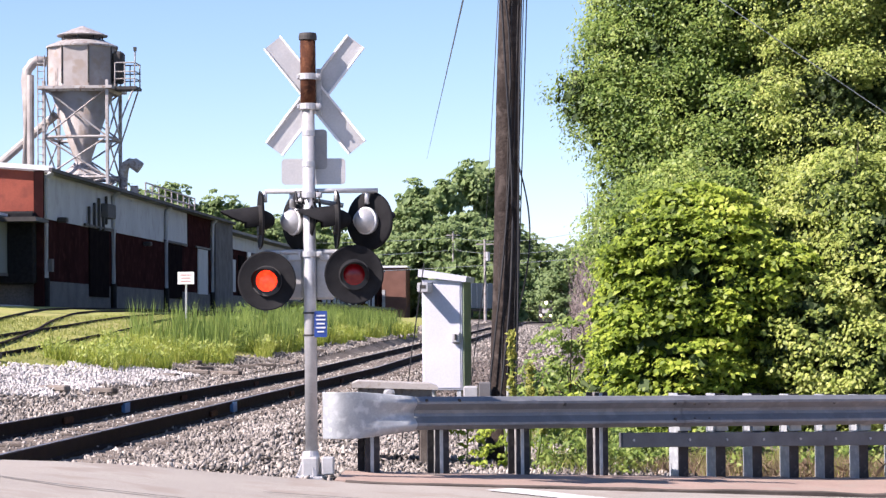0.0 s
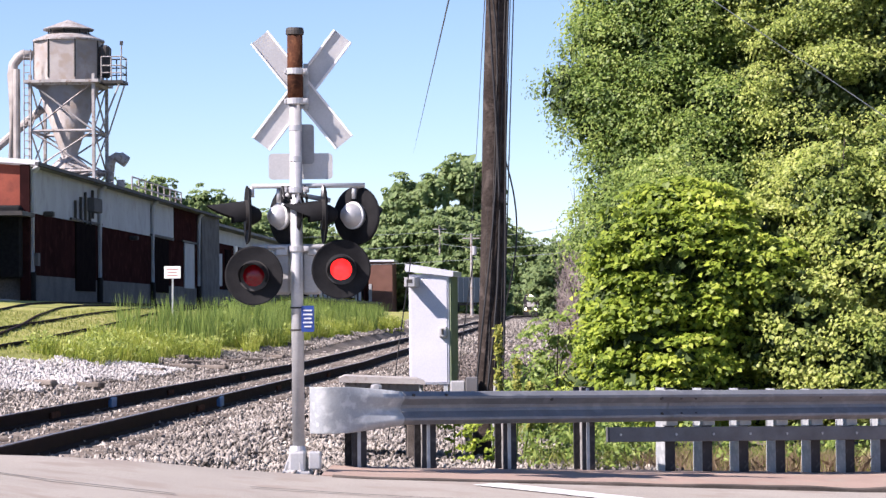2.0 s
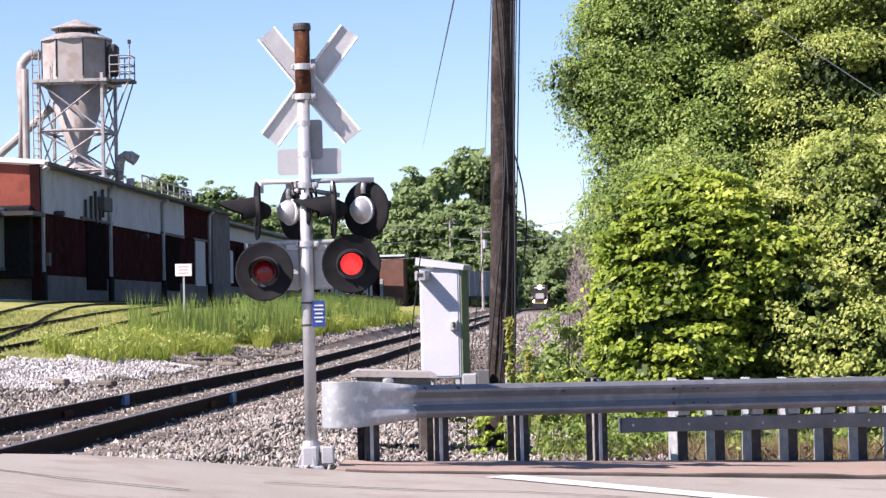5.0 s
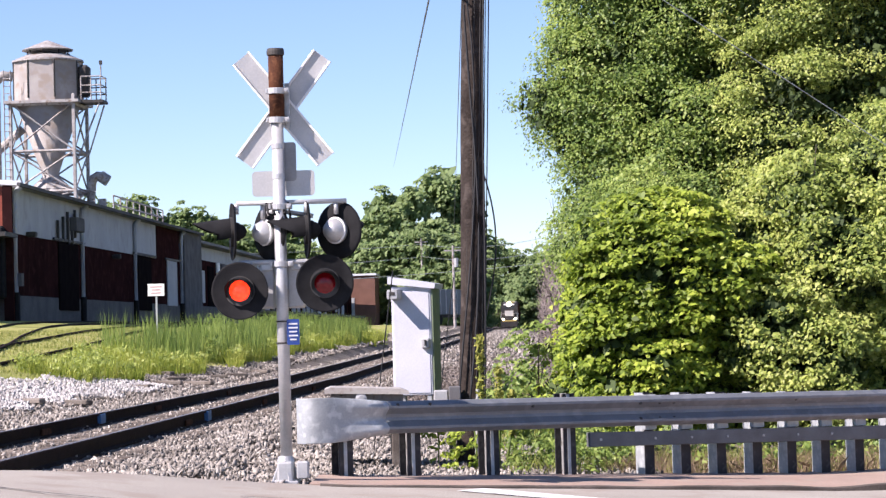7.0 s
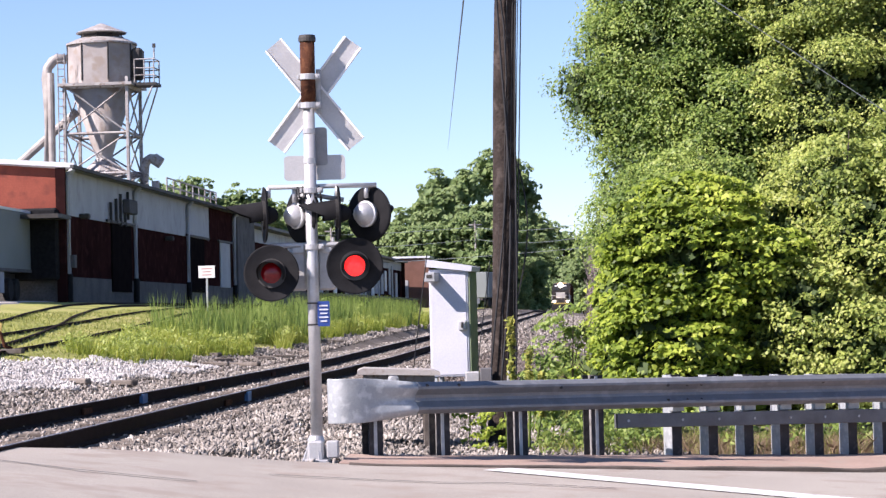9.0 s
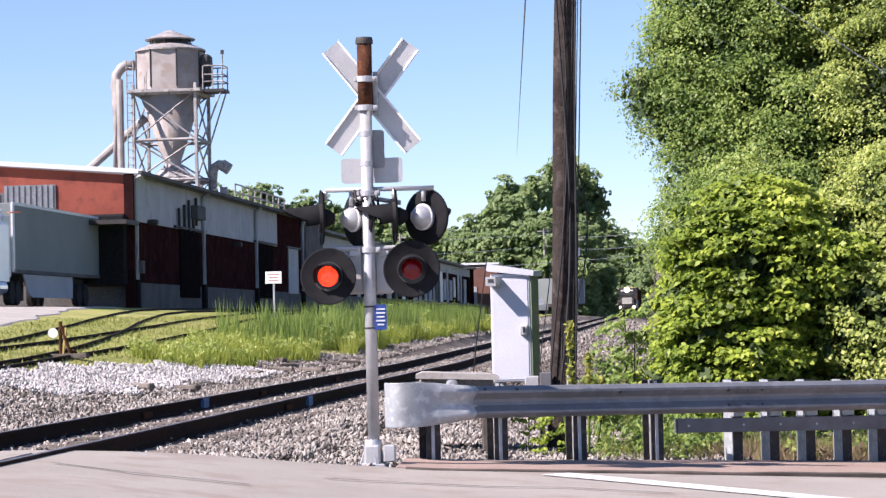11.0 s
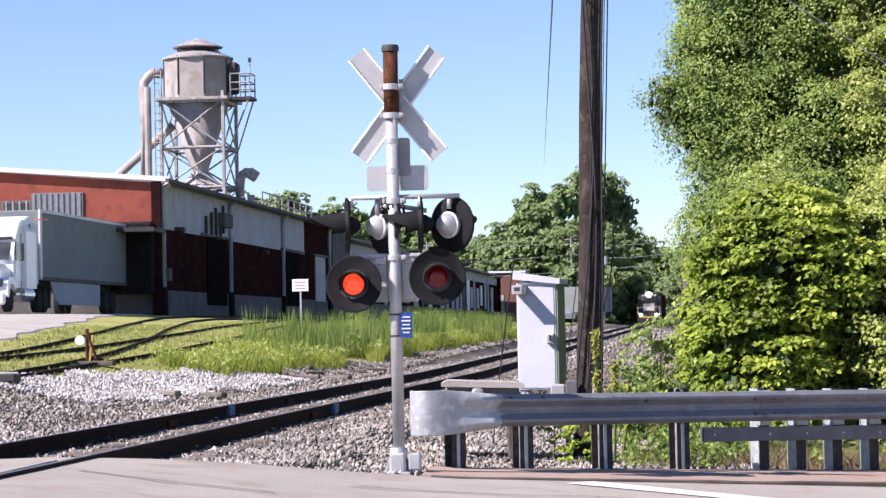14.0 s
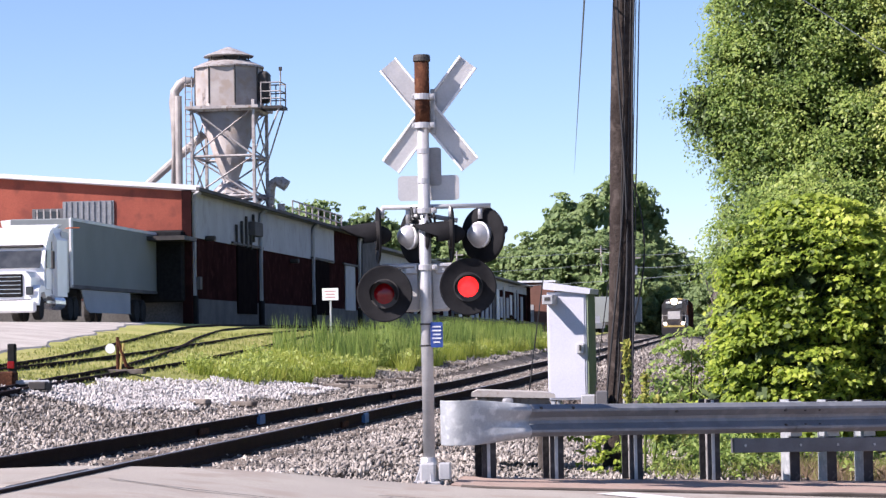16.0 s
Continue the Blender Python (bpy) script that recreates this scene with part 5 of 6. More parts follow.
def boughs(centres, out, radii, per, size, rng, flat=0.5, up=0.5, thin=0.7, stray=0.4, lean=1.0):
    """Leaves on the skins of small boughs: each bough bulges outwards and upwards, its underside stays bare."""
    n = len(centres) * per
    c, o, r = np.repeat(centres, per, axis=0), np.repeat(out, per, axis=0), np.repeat(radii, per)[:, None]
    d = rng.normal(size=(n, 3)) + 0.7 * o + (0, 0, 0.45)
    d /= np.linalg.norm(d, axis=1, keepdims=True)
    p = c + d * r * (0.55 + 0.5 * rng.random((n, 1))) * (1, 1, flat)
    reach = ((p - c) * o).sum(axis=1, keepdims=True)
    p[:, 2:] -= 0.3 * np.maximum(0, reach) ** 2 / np.maximum(r, 0.05)
    s = size * rng.uniform(0.55, 1.3, (n, 1))
    nrm = d * 0.55 + (-0.42 * lean, -0.36 * lean, up) + rng.normal(size=(n, 3)) * stray
    nrm /= np.linalg.norm(nrm, axis=1, keepdims=True)
    ax = np.cross(nrm, rng.normal(size=(n, 3)))
    ax /= np.linalg.norm(ax, axis=1, keepdims=True) + 1e-9
    sd = np.cross(nrm, ax)
    fold = nrm * s * 0.12
    return np.stack([p - ax * s * 0.5, p - ax * s * 0.1 + sd * s * thin * 0.5 + fold, p + ax * s * 0.55 - nrm * s * 0.1, p - ax * s * 0.1 - sd * s * thin * 0.5 + fold], axis=1)


def crown_points(blobs, n, rng, shell=0.5, ragged=0.32, hollow=-0.06):
    """Bough centres and outward directions over ragged ellipsoids, with hollows left between the boughs."""
    w = np.array([b[3] * b[4] + b[4] * b[5] + b[3] * b[5] for b in blobs])
    idx = rng.choice(len(blobs), n, p=w / w.sum())
    B = np.array(blobs)[idx]
    d = rng.normal(size=(n, 3))
    d /= np.linalg.norm(d, axis=1, keepdims=True)
    r = (shell + (1 - shell) * rng.random((n, 1)) ** 0.5)
    pts, outs = [], []
    for i in range(n):
        f = 1.6 / max(0.5, B[i, 3])
        q = B[i, :3] + d[i] * B[i, 3:] * 0.8
        lump = 1 + ragged * noise.noise(tuple(q * f)) + 0.5 * ragged * noise.noise(tuple(q * f * 2.7))
        pt = B[i, :3] + d[i] * B[i, 3:] * r[i] * lump
        if noise.noise((pt[0] * f * 0.9, pt[1] * f * 0.9 + 9, pt[2] * f * 1.3)) > hollow:
            pts.append(pt)
            outs.append(d[i])
    return np.array(pts), np.array(outs)


def tree(name, base, blobs, n, per, size, material, label, seed, spray=0.35, trunk=0.2, shell=0.5, category="tree", floor=-0.2, flat=0.5, core=True, hollow=-0.2, up=0.5, stray=0.4, lean=1.0, core_mat=None):
    rng = np.random.default_rng(seed)
    t = thing(name, pose(*base), label, category)
    off = np.array(base)
    c, o = crown_points(blobs, n, rng, shell, 0.32, hollow)
    c = c - off
    c, o = c[c[:, 2] > floor], o[c[:, 2] > floor]
    quads("crown", boughs(c, o, spray * rng.uniform(0.45, 1.35, len(c)), per, size, rng, flat, up, 0.65, stray, lean), 4, material, t)
    # inner leaves fill the crown; their default dark green paints in shaded gaps
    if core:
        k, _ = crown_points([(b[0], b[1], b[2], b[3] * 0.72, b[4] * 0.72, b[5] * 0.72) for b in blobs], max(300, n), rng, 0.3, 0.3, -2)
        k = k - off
        quads("inner_leaves", leaf_cloud(k[k[:, 2] > floor], np.full((k[:, 2] > floor).sum(), spray), 6, size * 1.9, rng, 0.25, 0.8), 4, core_mat or LEAF_SHADE, t)
    top = max(b[2] + b[5] * 0.6 for b in blobs) - base[2]
    mid = np.mean([[b[0], b[1]] for b in blobs], axis=0) - off[:2]
    bm = tube([(mid[0] * s * s, mid[1] * s * s + 0.1 * math.sin(5 * s), top * s) for s in (0, 0.15, 0.35, 0.55, 0.8, 1)], [trunk, trunk * 0.8, trunk * 0.65, trunk * 0.5, trunk * 0.3, trunk * 0.1], 9)
    part("trunk", bm, BARK, t, "", True)
    bm = bmesh.new()
    for b in blobs:
        a = Vector((mid[0] * 0.3, mid[1] * 0.3, max(0.2, (b[2] - base[2]) * 0.5)))
        e = Vector((b[0] - off[0], b[1] - off[1], b[2] - off[2]))
        tube([a, a.lerp(e, 0.5) + Vector((0, 0, 0.15)), e, e + (e - a) * 0.1], [trunk * 0.4, trunk * 0.28, trunk * 0.16, trunk * 0.06], 6, bm)
        for k in range(5):
            q = e + Vector(rng.normal(size=3) * np.array(b[3:]) * 0.3)
            tube([a.lerp(e, 0.7), e.lerp(q, 0.5), q], [trunk * 0.15, trunk * 0.1, 0.012], 5, bm)
    part("branchwork", bm, BARK, t)
    return t


# bright bushes behind the guard rail
tree("maple_sapling", (1.1, 31.0, -0.2), ((1.2, 31.0, 1.0, 0.75, 0.8, 1.1), (1.45, 31.2, 1.95, 0.95, 0.9, 0.95), (0.95, 31.3, 1.6, 0.5, 0.7, 0.8), (1.3, 30.8, 0.6, 0.7, 0.6, 0.7), (2.2, 31.3, 2.05, 0.6, 0.7, 0.5), (0.62, 31.4, 0.45, 0.4, 0.5, 0.45), (1.6, 31.6, 2.6, 0.65, 0.7, 0.5), (2.55, 31.7, 1.35, 0.5, 0.6, 0.9), (2.0, 31.4, 0.4, 0.5, 0.5, 0.4), (2.7, 31.5, 0.4, 0.5, 0.5, 0.45)), 2300, 44, 0.092, LEAF, "bright green young maple behind the guard rail", 1, 0.3, 0.05, 0.66, "bush", flat=0.22, up=0.8, stray=0.42, lean=0.9)
tree("roadside_bush", (3.5, 32.0, -0.2), ((3.75, 31.8, 0.8, 0.6, 0.8, 0.9), (3.9, 31.8, 2.0, 0.75, 0.9, 1.1), (2.95, 32.6, 2.3, 0.6, 0.8, 0.7), (4.6, 32.0, 1.0, 0.7, 0.8, 1.2), (4.6, 32.4, 3.1, 0.7, 0.9, 0.9), (3.5, 32.3, 3.0, 0.5, 0.8, 0.5), (3.1, 31.8, 0.35, 0.5, 0.5, 0.45), (2.95, 30.9, 1.1, 0.5, 0.5, 0.85), (3.5, 30.8, 0.7, 0.6, 0.5, 0.7)), 1900, 64, 0.066, LEAF_PALE, "dense green bush with pale vine leaves by the road", 2, 0.27, 0.05, 0.75, "bush", flat=0.6)
tree("undergrowth", (3.2, 37.6, -0.2), ((1.3, 37.4, 0.6, 0.9, 0.6, 0.9), (2.4, 37.7, 0.7, 0.9, 0.6, 1.1), (3.6, 37.8, 0.8, 0.9, 0.6, 1.2), (4.8, 37.8, 0.8, 0.9, 0.6, 1.2), (5.8, 37.8, 0.9, 0.9, 0.6, 1.3)), 500, 36, 0.1, LEAF_DARK, "dark leafy undergrowth in the shade of the trees", 6, 0.3, 0.05, 0.6, "undergrowth")
tree("undergrowth", (2.7, 34.2, -0.2), ((2.3, 34.6, 0.35, 0.6, 0.5, 0.5), (3.0, 34.4, 0.4, 0.6, 0.5, 0.6)), 200, 36, 0.09, LEAF_DARK, "dark leafy undergrowth between the bushes", 8, 0.25, 0.04, 0.6, "undergrowth")
tree("dry_shrub", (0.0, 31.6, -0.1), ((0.22, 31.6, 0.5, 0.4, 0.4, 0.45), (-0.2, 32.0, 0.55, 0.36, 0.4, 0.5), (-0.1, 31.8, 1.1, 0.32, 0.3, 0.3), (0.2, 31.6, 1.25, 0.3, 0.3, 0.3), (0.55, 31.0, 0.3, 0.35, 0.4, 0.4), (-0.45, 31.6, 0.3, 0.25, 0.3, 0.3)), 300, 20, 0.07, LEAF_DARK, "sparse yellowish shrub at the edge of the bushes", 7, 0.16, 0.02, 0.4, "shrub", flat=0.4, core=False, hollow=-0.05)
tree("low_shrub", (-0.35, 33.5, 0.0), ((-0.15, 33.6, 0.35, 0.3, 0.5, 0.4), (-0.5, 35, 0.3, 0.25, 0.5, 0.3), (0.25, 33, 0.3, 0.4, 0.4, 0.4)), 130, 24, 0.08, LEAF_DARK, "low ragged green shrub at the track side", 3, 0.2, 0.03, 0.4, "shrub", core=False)
# tall trees behind
tree("tall_tree", (2.2, 39, -0.1), ((1.35, 38.5, 3.1, 0.85, 1.0, 1.4), (1.2, 36.9, 2.5, 0.65, 0.8, 0.8), (2.0, 36.6, 2.9, 0.8, 0.8, 0.8), (1.0, 39, 4.6, 0.7, 0.9, 0.7), (0.55, 38.6, 4.75, 0.4, 0.4, 0.3), (0.35, 38.6, 5.05, 0.36, 0.4, 0.2), (0.85, 38.8, 5.7, 0.42, 0.4, 0.4), (1.5, 39, 5.3, 1.1, 1.1, 1.2), (2.6, 38.5, 4.2, 1.3, 1.2, 1.6), (1.6, 39.2, 6.6, 1.1, 1.1, 1.0), (2.9, 39, 6.3, 1.4, 1.2, 1.3), (2.2, 39, 2.0, 1.3, 1.0, 1.4), (2.6, 39.5, 7.8, 1.6, 1.3, 1.1)), 3200, 100, 0.058, LEAF_DARK, "tall dense green tree wall hung with vines", 4, 0.42, 0.2, 0.75, flat=0.6)
tree("tall_tree", (5.2, 38, -0.1), ((4.2, 37.5, 4.4, 1.3, 1.1, 1.5), (5.4, 37.5, 5.2, 1.3, 1.1, 1.6), (4.2, 38, 6.4, 1.4, 1.2, 1.2), (5.8, 37.8, 3.0, 1.2, 1.0, 1.6), (5.6, 38, 7.2, 1.5, 1.2, 1.2), (4.3, 37.6, 2.3, 1.1, 1.0, 1.4)), 2700, 100, 0.055, LEAF_PALE, "tall sunlit green tree hung with pale vines", 5, 0.42, 0.2, 0.75, flat=0.45)
for k, (x, y, h) in enumerate(((4.0, 48, 9.5), (7.5, 50, 10), (5.2, 60, 9), (6.4, 74, 10), (7.0, 90, 10), (8.6, 110, 11), (11, 135, 12))):
    s = 1 + 0.3 * (k > 2)
    tree("bank_tree", (x, y, 0), ((x - 1.3 * s, y, h * 0.3, 1.5 * s, 1.5, h * 0.3), (x, y, h * 0.55, 1.9 * s, 1.8, h * 0.33), (x + 1.6 * s, y, h * 0.4, 1.9 * s, 1.7, h * 0.4), (x + 0.4, y, h * 0.82, 1.5 * s, 1.5, h * 0.2)), 700, 26, 0.17, LEAF_DARK, "leafy tree on the bank along the track", 20 + k, 0.6, 0.2, 0.7)


def far_tree(x, y, h, w, seed, mat=LEAF_FAR, n=1100):
    random.seed(seed)
    z = ground_z(x, y)
    blobs = [(x + random.uniform(-0.5, 0.5) * w, y + random.uniform(-0.3, 0.3) * w, z + h * random.uniform(0.28, 0.86), w * random.uniform(0.25, 0.42), w * 0.35, h * random.uniform(0.12, 0.2)) for k in range(9)]
    blobs.append((x, y, z + h * 0.86, w * 0.25, w * 0.25, h * 0.14))
    blobs.append((x, y, z + h * 0.25, w * 0.5, w * 0.3, h * 0.22))
    blobs.append((x, y, z + h * 0.08, w * 0.62, w * 0.3, h * 0.12))
    return tree("far_tree", (x, y, z), blobs, n // 2, 26, h * 0.03 + 0.12, mat, "distant broadleaf tree, its green lightened for haze", seed, h * 0.06, h * 0.02, 0.6, core_mat=mat)


for k, (x, y, h, w) in enumerate(((-13, 345, 20, 9), (-9, 352, 23, 9), (-18.5, 360, 17, 10), (-6.3, 362, 16, 7), (-25, 370, 13, 12), (-5.2, 392, 10, 5), (-33, 380, 17, 16), (-42, 380, 16, 16), (-52, 385, 17, 18), (7, 480, 15, 10), (-10, 330, 13, 10), (-20, 335, 12, 10), (-7.6, 335, 13, 6), (16, 600, 14, 16), (26, 660, 15, 20), (-5, 640, 14, 12), (11, 650, 14, 11), (-50, 335, 18.5, 9), (-44, 338, 17.5, 8), (-62, 330, 19, 14), (-74, 340, 20, 16), (14, 300, 8, 9), (18, 420, 11, 12), (10, 240, 7, 7))):
    far_tree(x, y, h, w, 100 + k)
for k in range(11):
    far_tree(-38 + 10 * k + 3 * math.sin(3 * k), 740 + 15 * math.cos(2 * k), 24 + 4 * math.sin(1.7 * k), 15, 150 + k, LEAF_FAR, 420)
for k in range(9):
    far_tree(-26 + 8 * k, 560 + 12 * math.sin(2 * k), 6.5 + math.sin(5 * k), 10, 180 + k, LEAF_FAR, 420)
# bare brown brush on the right of the far track
rng = np.random.default_rng(77)
n = 16000
y = 41 + 60 * rng.random(n)
x = 0.45 + 0.0085 * (y - 36) + 1.6 * rng.random(n)
z = 0.1 + (1.2 + 2.2 * rng.random(n)) * rng.random(n) ** 0.8
a = rng.normal(size=(n, 3)) * (0.2, 0.2, 0.42)
w = rng.normal(size=(n, 3)) * 0.006
p = np.stack([x, y, z], axis=1)
v = np.stack([p - w, p + w, p + a * 0.8 + w * 0.3, p + a * 0.8 - w * 0.3], axis=1)
ob = quads("bare_brush", v, 4, BRUSH)
tagged(ob, "tangle of bare grey-brown brush along the track", "brush", kind="stuff")


def blades(name, n, place, hmin, hmax, width, material, label, seed, lean=0.25, category="grass"):
    rng = np.random.default_rng(seed)
    P = np.array([place(rng) for _ in range(n)])
    h = rng.uniform(hmin, hmax, (n, 1))
    a = rng.uniform(0, 6.283, n)
    side = np.stack([np.cos(a), np.sin(a) * 0.4, np.zeros(n)], axis=1) * width * rng.uniform(0.5, 1.3, (n, 1))
    tip = P + np.concatenate([rng.normal(size=(n, 2)) * lean * h, h], axis=1)
    mid = P + (tip - P) * (0.4, 0.4, 0.55)
    v = np.stack([P - side, P + side, mid + side * 0.7, tip, mid - side * 0.7], axis=1)
    return tagged(quads(name, v, 5, material), label, category, kind="stuff")


def in_tall(rng):
    while True:
        y = 52.5 + 76 * rng.random() ** 1.1
        x = turf_edge(y) - lerp(y, (44, 55, 70, 90, 130), (1.0, 1.7, 2.6, 3.4, 3.0)) * rng.random() ** 1.2 + 0.4
        if noise.noise((x * 0.6, y * 0.25, 1)) > -0.22:
            return x, y, ground_z(x, y) - 0.12 + 0.1 * noise.noise((x * 0.9, y * 0.3, 7)) - lerp(y, (44, 62, 80), (0.32, 0.12, 0.0))


def in_lawn(rng):
    while True:
        y = 34 + 80 * rng.random() ** 1.1
        x = turf_edge(y) - 9 * rng.random()
        if x > yard_edge(y) + 0.3:
            return x, y, ground_z(x, y)


blades("tall_grass", 46000, in_tall, 0.2, 0.82, 0.012, GRASS, "tall bright green grass and weeds along the bank", 9, 0.2)
rng = np.random.default_rng(90)
c = np.array([in_tall(rng) for _ in range(2600)]) + np.stack([np.zeros(2600), np.zeros(2600), 0.15 + 0.6 * rng.random(2600)], axis=1)
tagged(quads("bank_weeds", leaf_cloud(c, np.full(2600, 0.16), 10, 0.075, rng), 4, LEAF_PALE), "broadleaf weeds mixed into the bank grass", "weeds", kind="stuff")
def in_reeds(rng):
    while True:
        y = 66 + 62 * rng.random()
        x = turf_edge(y) - 2.6 * rng.random() ** 1.3 + 0.2
        if noise.noise((x * 0.8, y * 0.22, 4)) > -0.05:
            return x, y, ground_z(x, y) - 0.1


blades("reed_clumps", 12000, in_reeds, 0.6, 1.45, 0.014, LEAF_DARK, "tall dark green grass clumps on the bank", 15, 0.13)
blades("short_grass", 26000, in_lawn, 0.03, 0.11, 0.02, GRASS_DULL, "short rough grass between the side tracks", 10)


def behind_rail(rng):
    x = rng.uniform(-0.4, 5.5)
    y = 23.95 + 0.634 * (x + 1.92) + 0.2 + 3.4 * rng.random()
    return x, y, ground_z(x, y) - 0.05


def behind_rail_right(rng):
    x = rng.uniform(0.7, 5.5)
    y = 23.95 + 0.634 * (x + 1.92) + 0.1 + 1.6 * rng.random()
    return x, y, ground_z(x, y) - 0.05


blades("verge_grass", 6500, behind_rail, 0.05, 0.3, 0.006, GRASS_DULL, "green weeds behind the guard rail", 11, 0.4)
rng = np.random.default_rng(93)
c = np.array([behind_rail(rng) for _ in range(900)])
c = c[(c[:, 0] < 0.9) | (rng.random(900) < 0.35)] + (0, 0, 0.1)
c[:, 2] += 0.35 * rng.random(len(c))
tagged(quads("verge_weeds", leaf_cloud(c, np.full(len(c), 0.12), 12, 0.06, rng), 4, LEAF_DARK), "leafy green weeds growing behind the guard rail", "weeds", kind="stuff")
blades("dry_grass", 7000, behind_rail_right, 0.05, 0.3, 0.005, DRY, "dry brown grass under the guard rail", 12, 0.7)


def on_shoulder(rng):
    while True:
        y = 31 + 32 * rng.random() ** 1.3
        x = 0.75 - 1.25 * rng.random() ** 1.4 + 0.012 * (y - 31)
        if noise.noise((x * 2.2, y * 0.5, 3)) > -0.05:
            return x, y, ground_z(x, y) - 0.04


blades("shoulder_weeds", 9000, on_shoulder, 0.08, 0.42, 0.006, GRASS_DULL, "thin dull weeds on the gravel shoulder beside the bushes", 14, 0.5)
rng = np.random.default_rng(91)
c = np.array([on_shoulder(rng) for _ in range(420)]) + np.stack([np.zeros(420), np.zeros(420), 0.08 + 0.5 * rng.random(420)], axis=1)
tagged(quads("shoulder_brush", leaf_cloud(c, np.full(420, 0.13), 9, 0.06, rng), 4, LEAF_DARK), "low leafy scrub on the gravel shoulder", "scrub", kind="stuff")


def weed(x, y, h, seed, material=LEAF, size=0.06, n=18, label="leafy green weed growing in the ballast"):
    rng = np.random.default_rng(seed)
    t = thing("weed", pose(x, y, ground_z(x, y) - 0.03), label, "weed", "weeds")
    c = np.stack([rng.normal(size=n) * 0.12 * h, rng.normal(size=n) * 0.12 * h, h * rng.random(n)], axis=1)
    quads("leaves", leaf_cloud(c, np.full(n, 0.09 * h + 0.03), 9, size, rng), 4, material, t)
    part("stem", tube(((0, 0, 0), (0.02, 0, h * 0.5), (0.0, 0, h)), 0.008, 5), LEAF_DARK, t)


for k, (x, y, h) in enumerate(((-0.95, 25.6, 0.45), (-0.75, 25.9, 0.5), (-0.25, 26.4, 0.75), (-1.15, 26.3, 0.6), (0.1, 27.4, 0.7), (0.5, 28.6, 0.8), (-0.5, 29.5, 0.6), (1.0, 29.2, 0.8), (0.75, 27.6, 0.5))):
    weed(x, y, h, 200 + k)
for k, y in enumerate((72, 76, 80, 83, 86, 88, 91, 93, 97, 101)):
    x = turf_edge(y) - 0.5 - (k * 0.37) % 1.6
    weed(x, y, 0.9 + 0.1 * (k % 4), 240 + k, LEAF_DARK, 0.09, 26, "tall leafy weed in the grass bank")
for k, (x, y, h, dx) in enumerate(((-0.5, 26.2, 1.1, 0.02), (-0.43, 26.2, 0.85, 0.08), (-0.62, 26.2, 1.42, -0.05))):
    rng = np.random.default_rng(300 + k)
    m = thing("mullein", pose(x, y, ground_z(x, y)), "tall yellow-flowered mullein beside the pole", "wild flower", "mulleins")
    part("stem", tube(((0, 0, 0), (dx, 0, h * 0.6), (dx * 1.4, 0, h)), [0.016, 0.018, 0.008], 6), LEAF_PALE, m)
    if k < 3:
        c = np.stack([np.full(60, dx), np.zeros(60), h * (0.45 + 0.55 * rng.random(60))], axis=1)
        quads("flower_spike", leaf_cloud(c, np.full(60, 0.055), 7, 0.045, rng), 4, MULLEIN, m)

# ---- the train ----


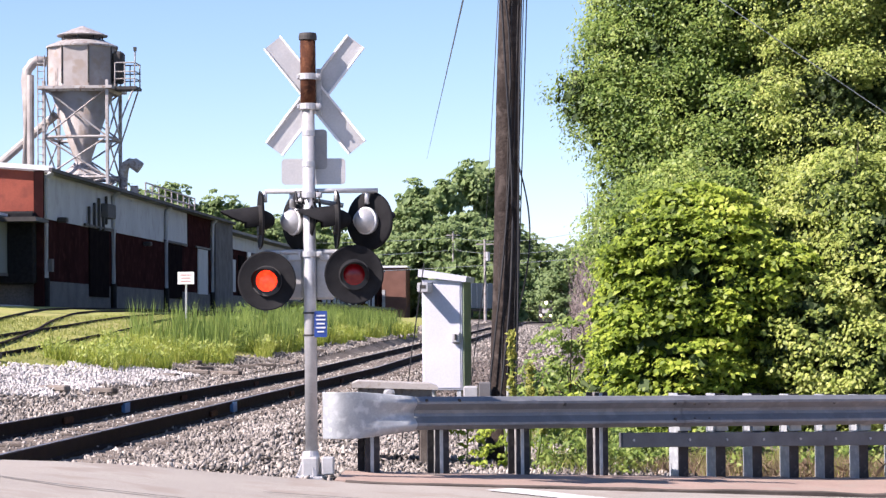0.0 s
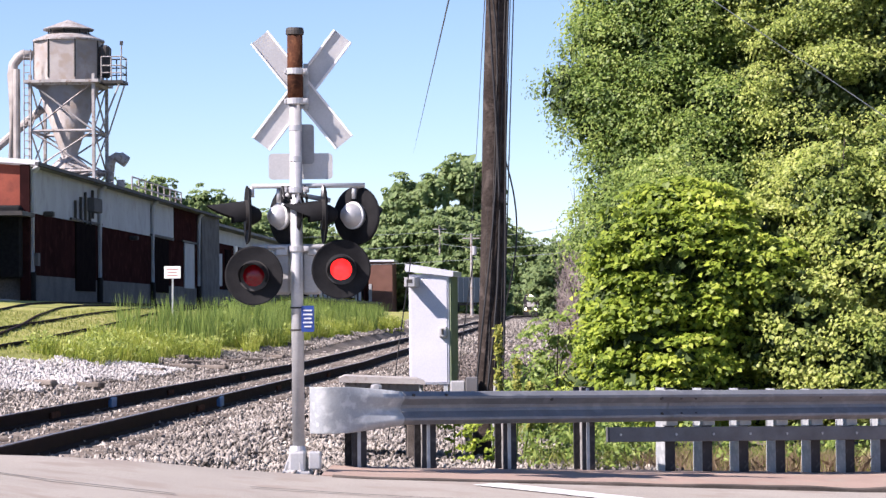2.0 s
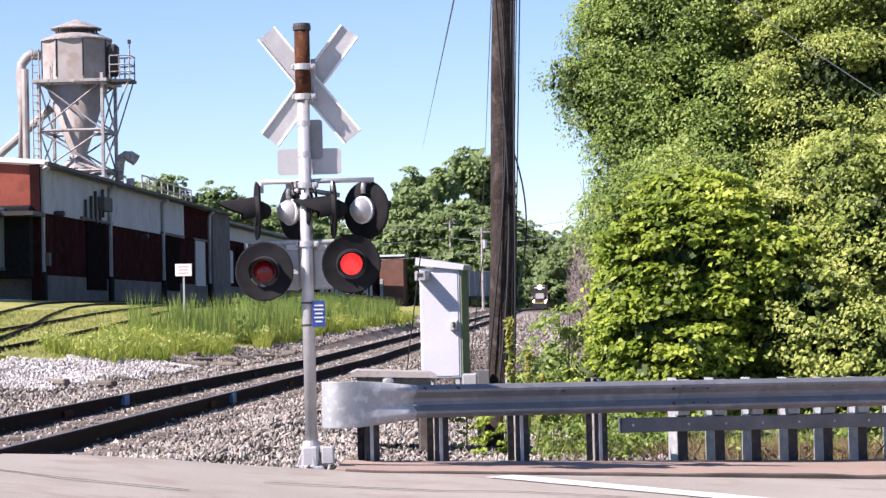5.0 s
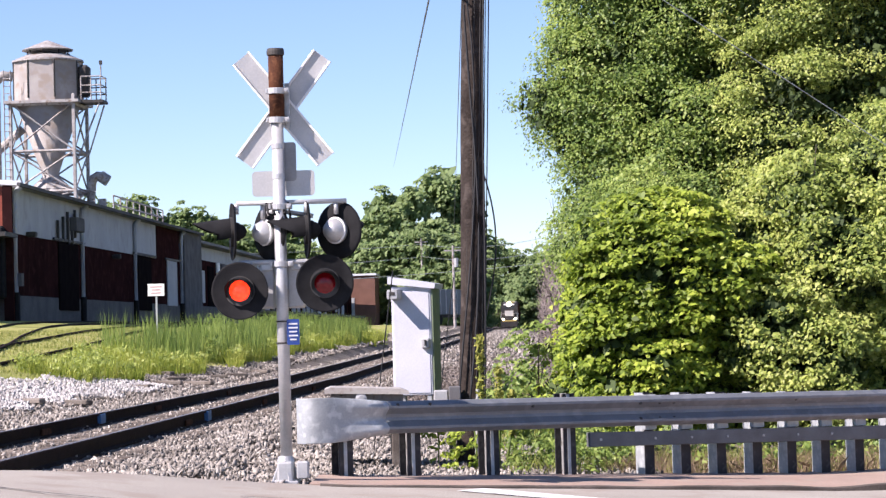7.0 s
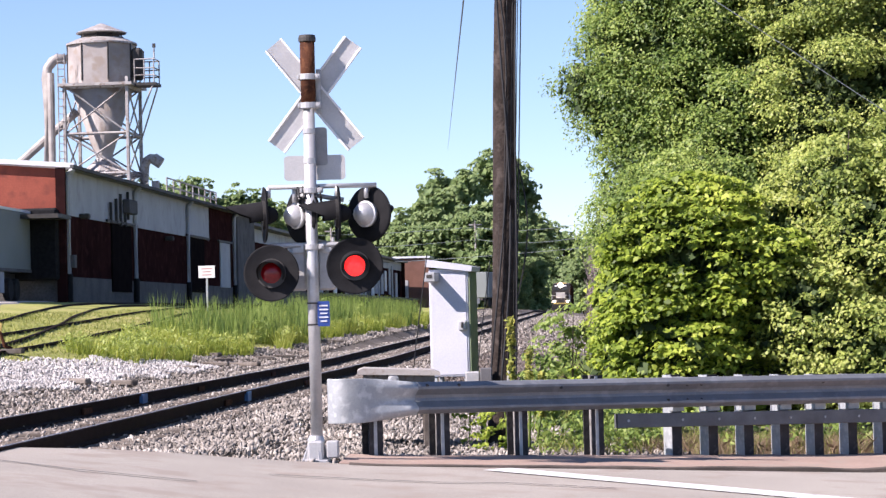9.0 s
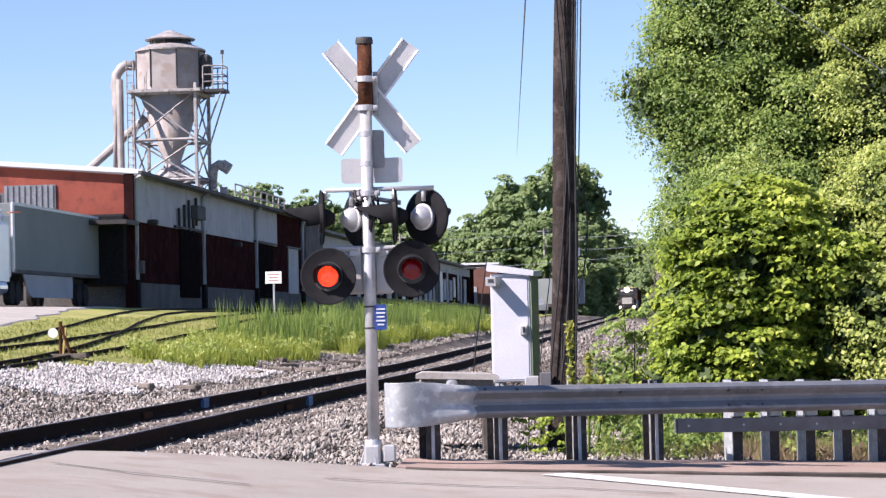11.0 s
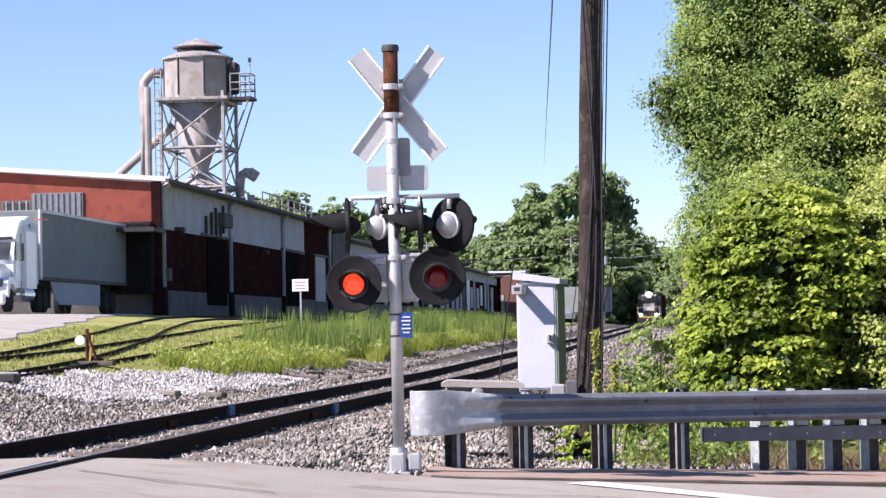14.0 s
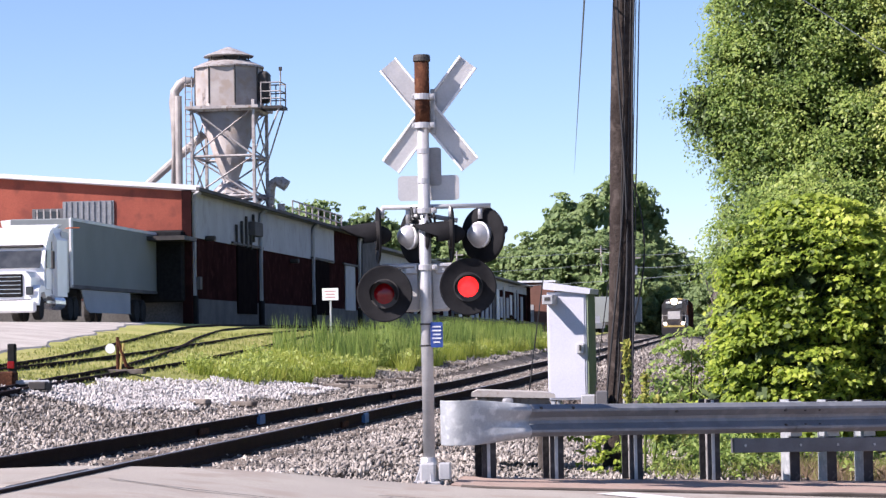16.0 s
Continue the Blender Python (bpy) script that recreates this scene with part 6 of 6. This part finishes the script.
def locomotive():
    t = thing("locomotive", Matrix(), "black freight locomotive with white cab front and lit headlights", "locomotive")
    part("underframe", box((0, 9.5, 1.35), (2.9, 19, 0.35), None, 0.05), LOCO, t)
    part("pilot", prism(((-1.5, 0.15), (1.5, 0.15), (1.5, 1.3), (-1.5, 1.3)), 0.25, Matrix.Translation((0, -0.1, 0))), LOCO, t, "black pilot plate")
    part("plough", prism(((-1.45, 0.08), (1.45, 0.08), (1.2, 0.75), (-1.2, 0.75)), 0.35, Matrix.Translation((0, -0.45, 0))), LOCO, t)
    nose = part("nose", prism(((-1.0, 1.5), (1.0, 1.5), (1.0, 2.9), (0.7, 3.2), (-0.7, 3.2), (-1.0, 2.9)), 1.6, Matrix.Translation((0, 1.1, 0))), LOCO, t, "black short hood")
    part("pilot_stripe", box((0, -0.13, 1.12), (2.5, 0.05, 0.2)), YELLOW, t, "pale stripe on the pilot")
    part("nose_door", box((0.0, 1.07, 2.45), (1.5, 0.06, 0.95), None, 0.02), SIGN_BACK, nose, "pale nose panel")
    cab = part("cab", prism(((-1.5, 1.5), (1.5, 1.5), (1.5, 3.7), (1.1, 4.35), (-1.1, 4.35), (-1.5, 3.7)), 2.4, Matrix.Translation((0, 2.6, 0))), LOCO, t, "black cab")
    for x in (-0.62, 0.62):
        part("cab_window", box((x, 2.57, 3.55), (0.8, 0.05, 0.55), None, 0.02), GLASS, cab, "dark cab window")
    part("hood", box((0, 11.6, 2.9), (1.9, 13.2, 2.9), None, 0.2), LOCO, t, "long black engine hood")
    part("radiator", box((0, 16.4, 4.2), (2.9, 3.6, 0.7), None, 0.1), LOCO, t)
    part("roof_box", box((0.2, 8, 4.4), (1.5, 2.5, 0.35), None, 0.05), YELLOW, t, "dull yellow roof fitting")
    part("headlight", lathe(((0.01, 0.04), (0.36, 0.04), (0.36, 0.0), (0.01, 0.0)), 16, Matrix.Translation((0, 2.55, 4.12)) @ Matrix.Rotation(radians(90), 4, "X")), LAMP, t, "bright lit headlight")
    for x in (-1.05, 1.05):
        part("ditch_light", lathe(((0.01, 0.04), (0.17, 0.04), (0.17, 0.0), (0.01, 0.0)), 12, Matrix.Translation((x, -0.12, 1.45)) @ Matrix.Rotation(radians(90), 4, "X")), LAMP, t, "bright lit low lamp")
    bm = bmesh.new()
    for s in (-1.42, 1.42):
        for k in range(11):
            rod(bm, (s, 0.2 + 1.8 * k, 1.5), (s, 0.2 + 1.8 * k, 2.5), 0.03, n=5)
        rod(bm, (s, 0.2, 2.5), (s, 18.4, 2.5), 0.03, n=5)
        rod(bm, (s, -0.05, 1.4), (s, -0.05, 2.4), 0.035, n=5)
        rod(bm, (s, -0.05, 2.4), (s * 0.35, -0.05, 2.45), 0.03, n=5)
    part("handrail", bm, SIGN_BACK, t, "pale handrails")
    for x in (-0.75, 0.75):
        part("number_board", box((x, 2.56, 4.0), (0.42, 0.06, 0.22), None, 0.02), TRIM, t)
    for y0 in (3.2, 14.8):
        b = part("bogie", box((0, y0, 0.75), (2.5, 3.9, 0.5), None, 0.1), DARK, t)
        for dy in (-1.5, 0, 1.5):
            for s in (-0.78, 0.78):
                part("wheel", rod(bmesh.new(), (s - 0.07, y0 + dy, 0.51), (s + 0.07, y0 + dy, 0.51), 0.51, n=20), RUST, b)
    part("fuel_tank", box((0, 9, 0.75), (2.4, 5.5, 0.75), None, 0.15), LOCO, t)
    return t


def boxcar():
    t = thing("freight_car", Matrix(), "brown steel covered freight car behind the locomotive", "freight car", "train cars")
    part("body", box((0, 8, 2.9), (2.9, 15.4, 3.4), None, 0.06), RUST, t)
    part("roof", prism(((-1.5, 4.6), (1.5, 4.6), (0, 4.85)), 15.4, Matrix.Translation((0, 0.3, 0))), FRAME, t)
    for y0 in (2.4, 13.4):
        b = part("bogie", box((0, y0, 0.6), (2.3, 2.6, 0.4), None, 0.08), DARK, t)
        for dy in (-0.9, 0.9):
            for s in (-0.78, 0.78):
                part("wheel", rod(bmesh.new(), (s - 0.07, y0 + dy, 0.42), (s + 0.07, y0 + dy, 0.42), 0.42, n=18), RUST, b)
    for k in range(8):
        part("rib", box((-1.47, 0.9 + 2.02 * k, 2.9), (0.08, 0.12, 3.3)), RUST, t)
        part("rib", box((1.47, 0.9 + 2.02 * k, 2.9), (0.08, 0.12, 3.3)), RUST, t)
    return t


LOCO_T = locomotive()
CARS = [boxcar()]
CARS += [copy_thing(CARS[0], Matrix()) for k in range(2)]
TRAIN = ((0, 530), (3, 488), (5.5, 452), (7, 430), (9, 400), (10, 385), (12.5, 347), (14, 325), (16, 295))


def motions():
    def on_track(y):
        return pose(track_x(y), y, rail_top(y) + 0.005, 0, 0, -0.84)
    walk(LOCO_T, [(t, on_track(y)) for t, y in TRAIN])
    for k, car in enumerate(CARS):
        walk(car, [(t, on_track(y + 19.8 + 16.6 * k)) for t, y in TRAIN])
    # the two lamps flash in turn: each lens disc turns its glowing or its dark face outwards
    first, half = 0.35, 0.6935
    EARLY = {11: 7.9, 14: 9.93, 19: 13.43}
    for (lens, m), lit in ((LENS_L, True), (LENS_R, False)):
        ang = 0.0 if lit else 180.0
        rows = [(0.0, m @ pose(0, 0, 0, 0, 0, ang))]
        for k in range(23):
            t = EARLY.get(k, first + half * k)
            for j, f in enumerate((0, 1, 2, 3)):
                rows.append((t - 0.05 + f / 30, m @ pose(0, 0, 0, 0, 0, ang + 60 * j)))
            ang += 180
        rows = [r for r in rows if r[0] < 15.95]
        rows.append((16.0, rows[-1][1]))
        walk(lens, rows)


motions()
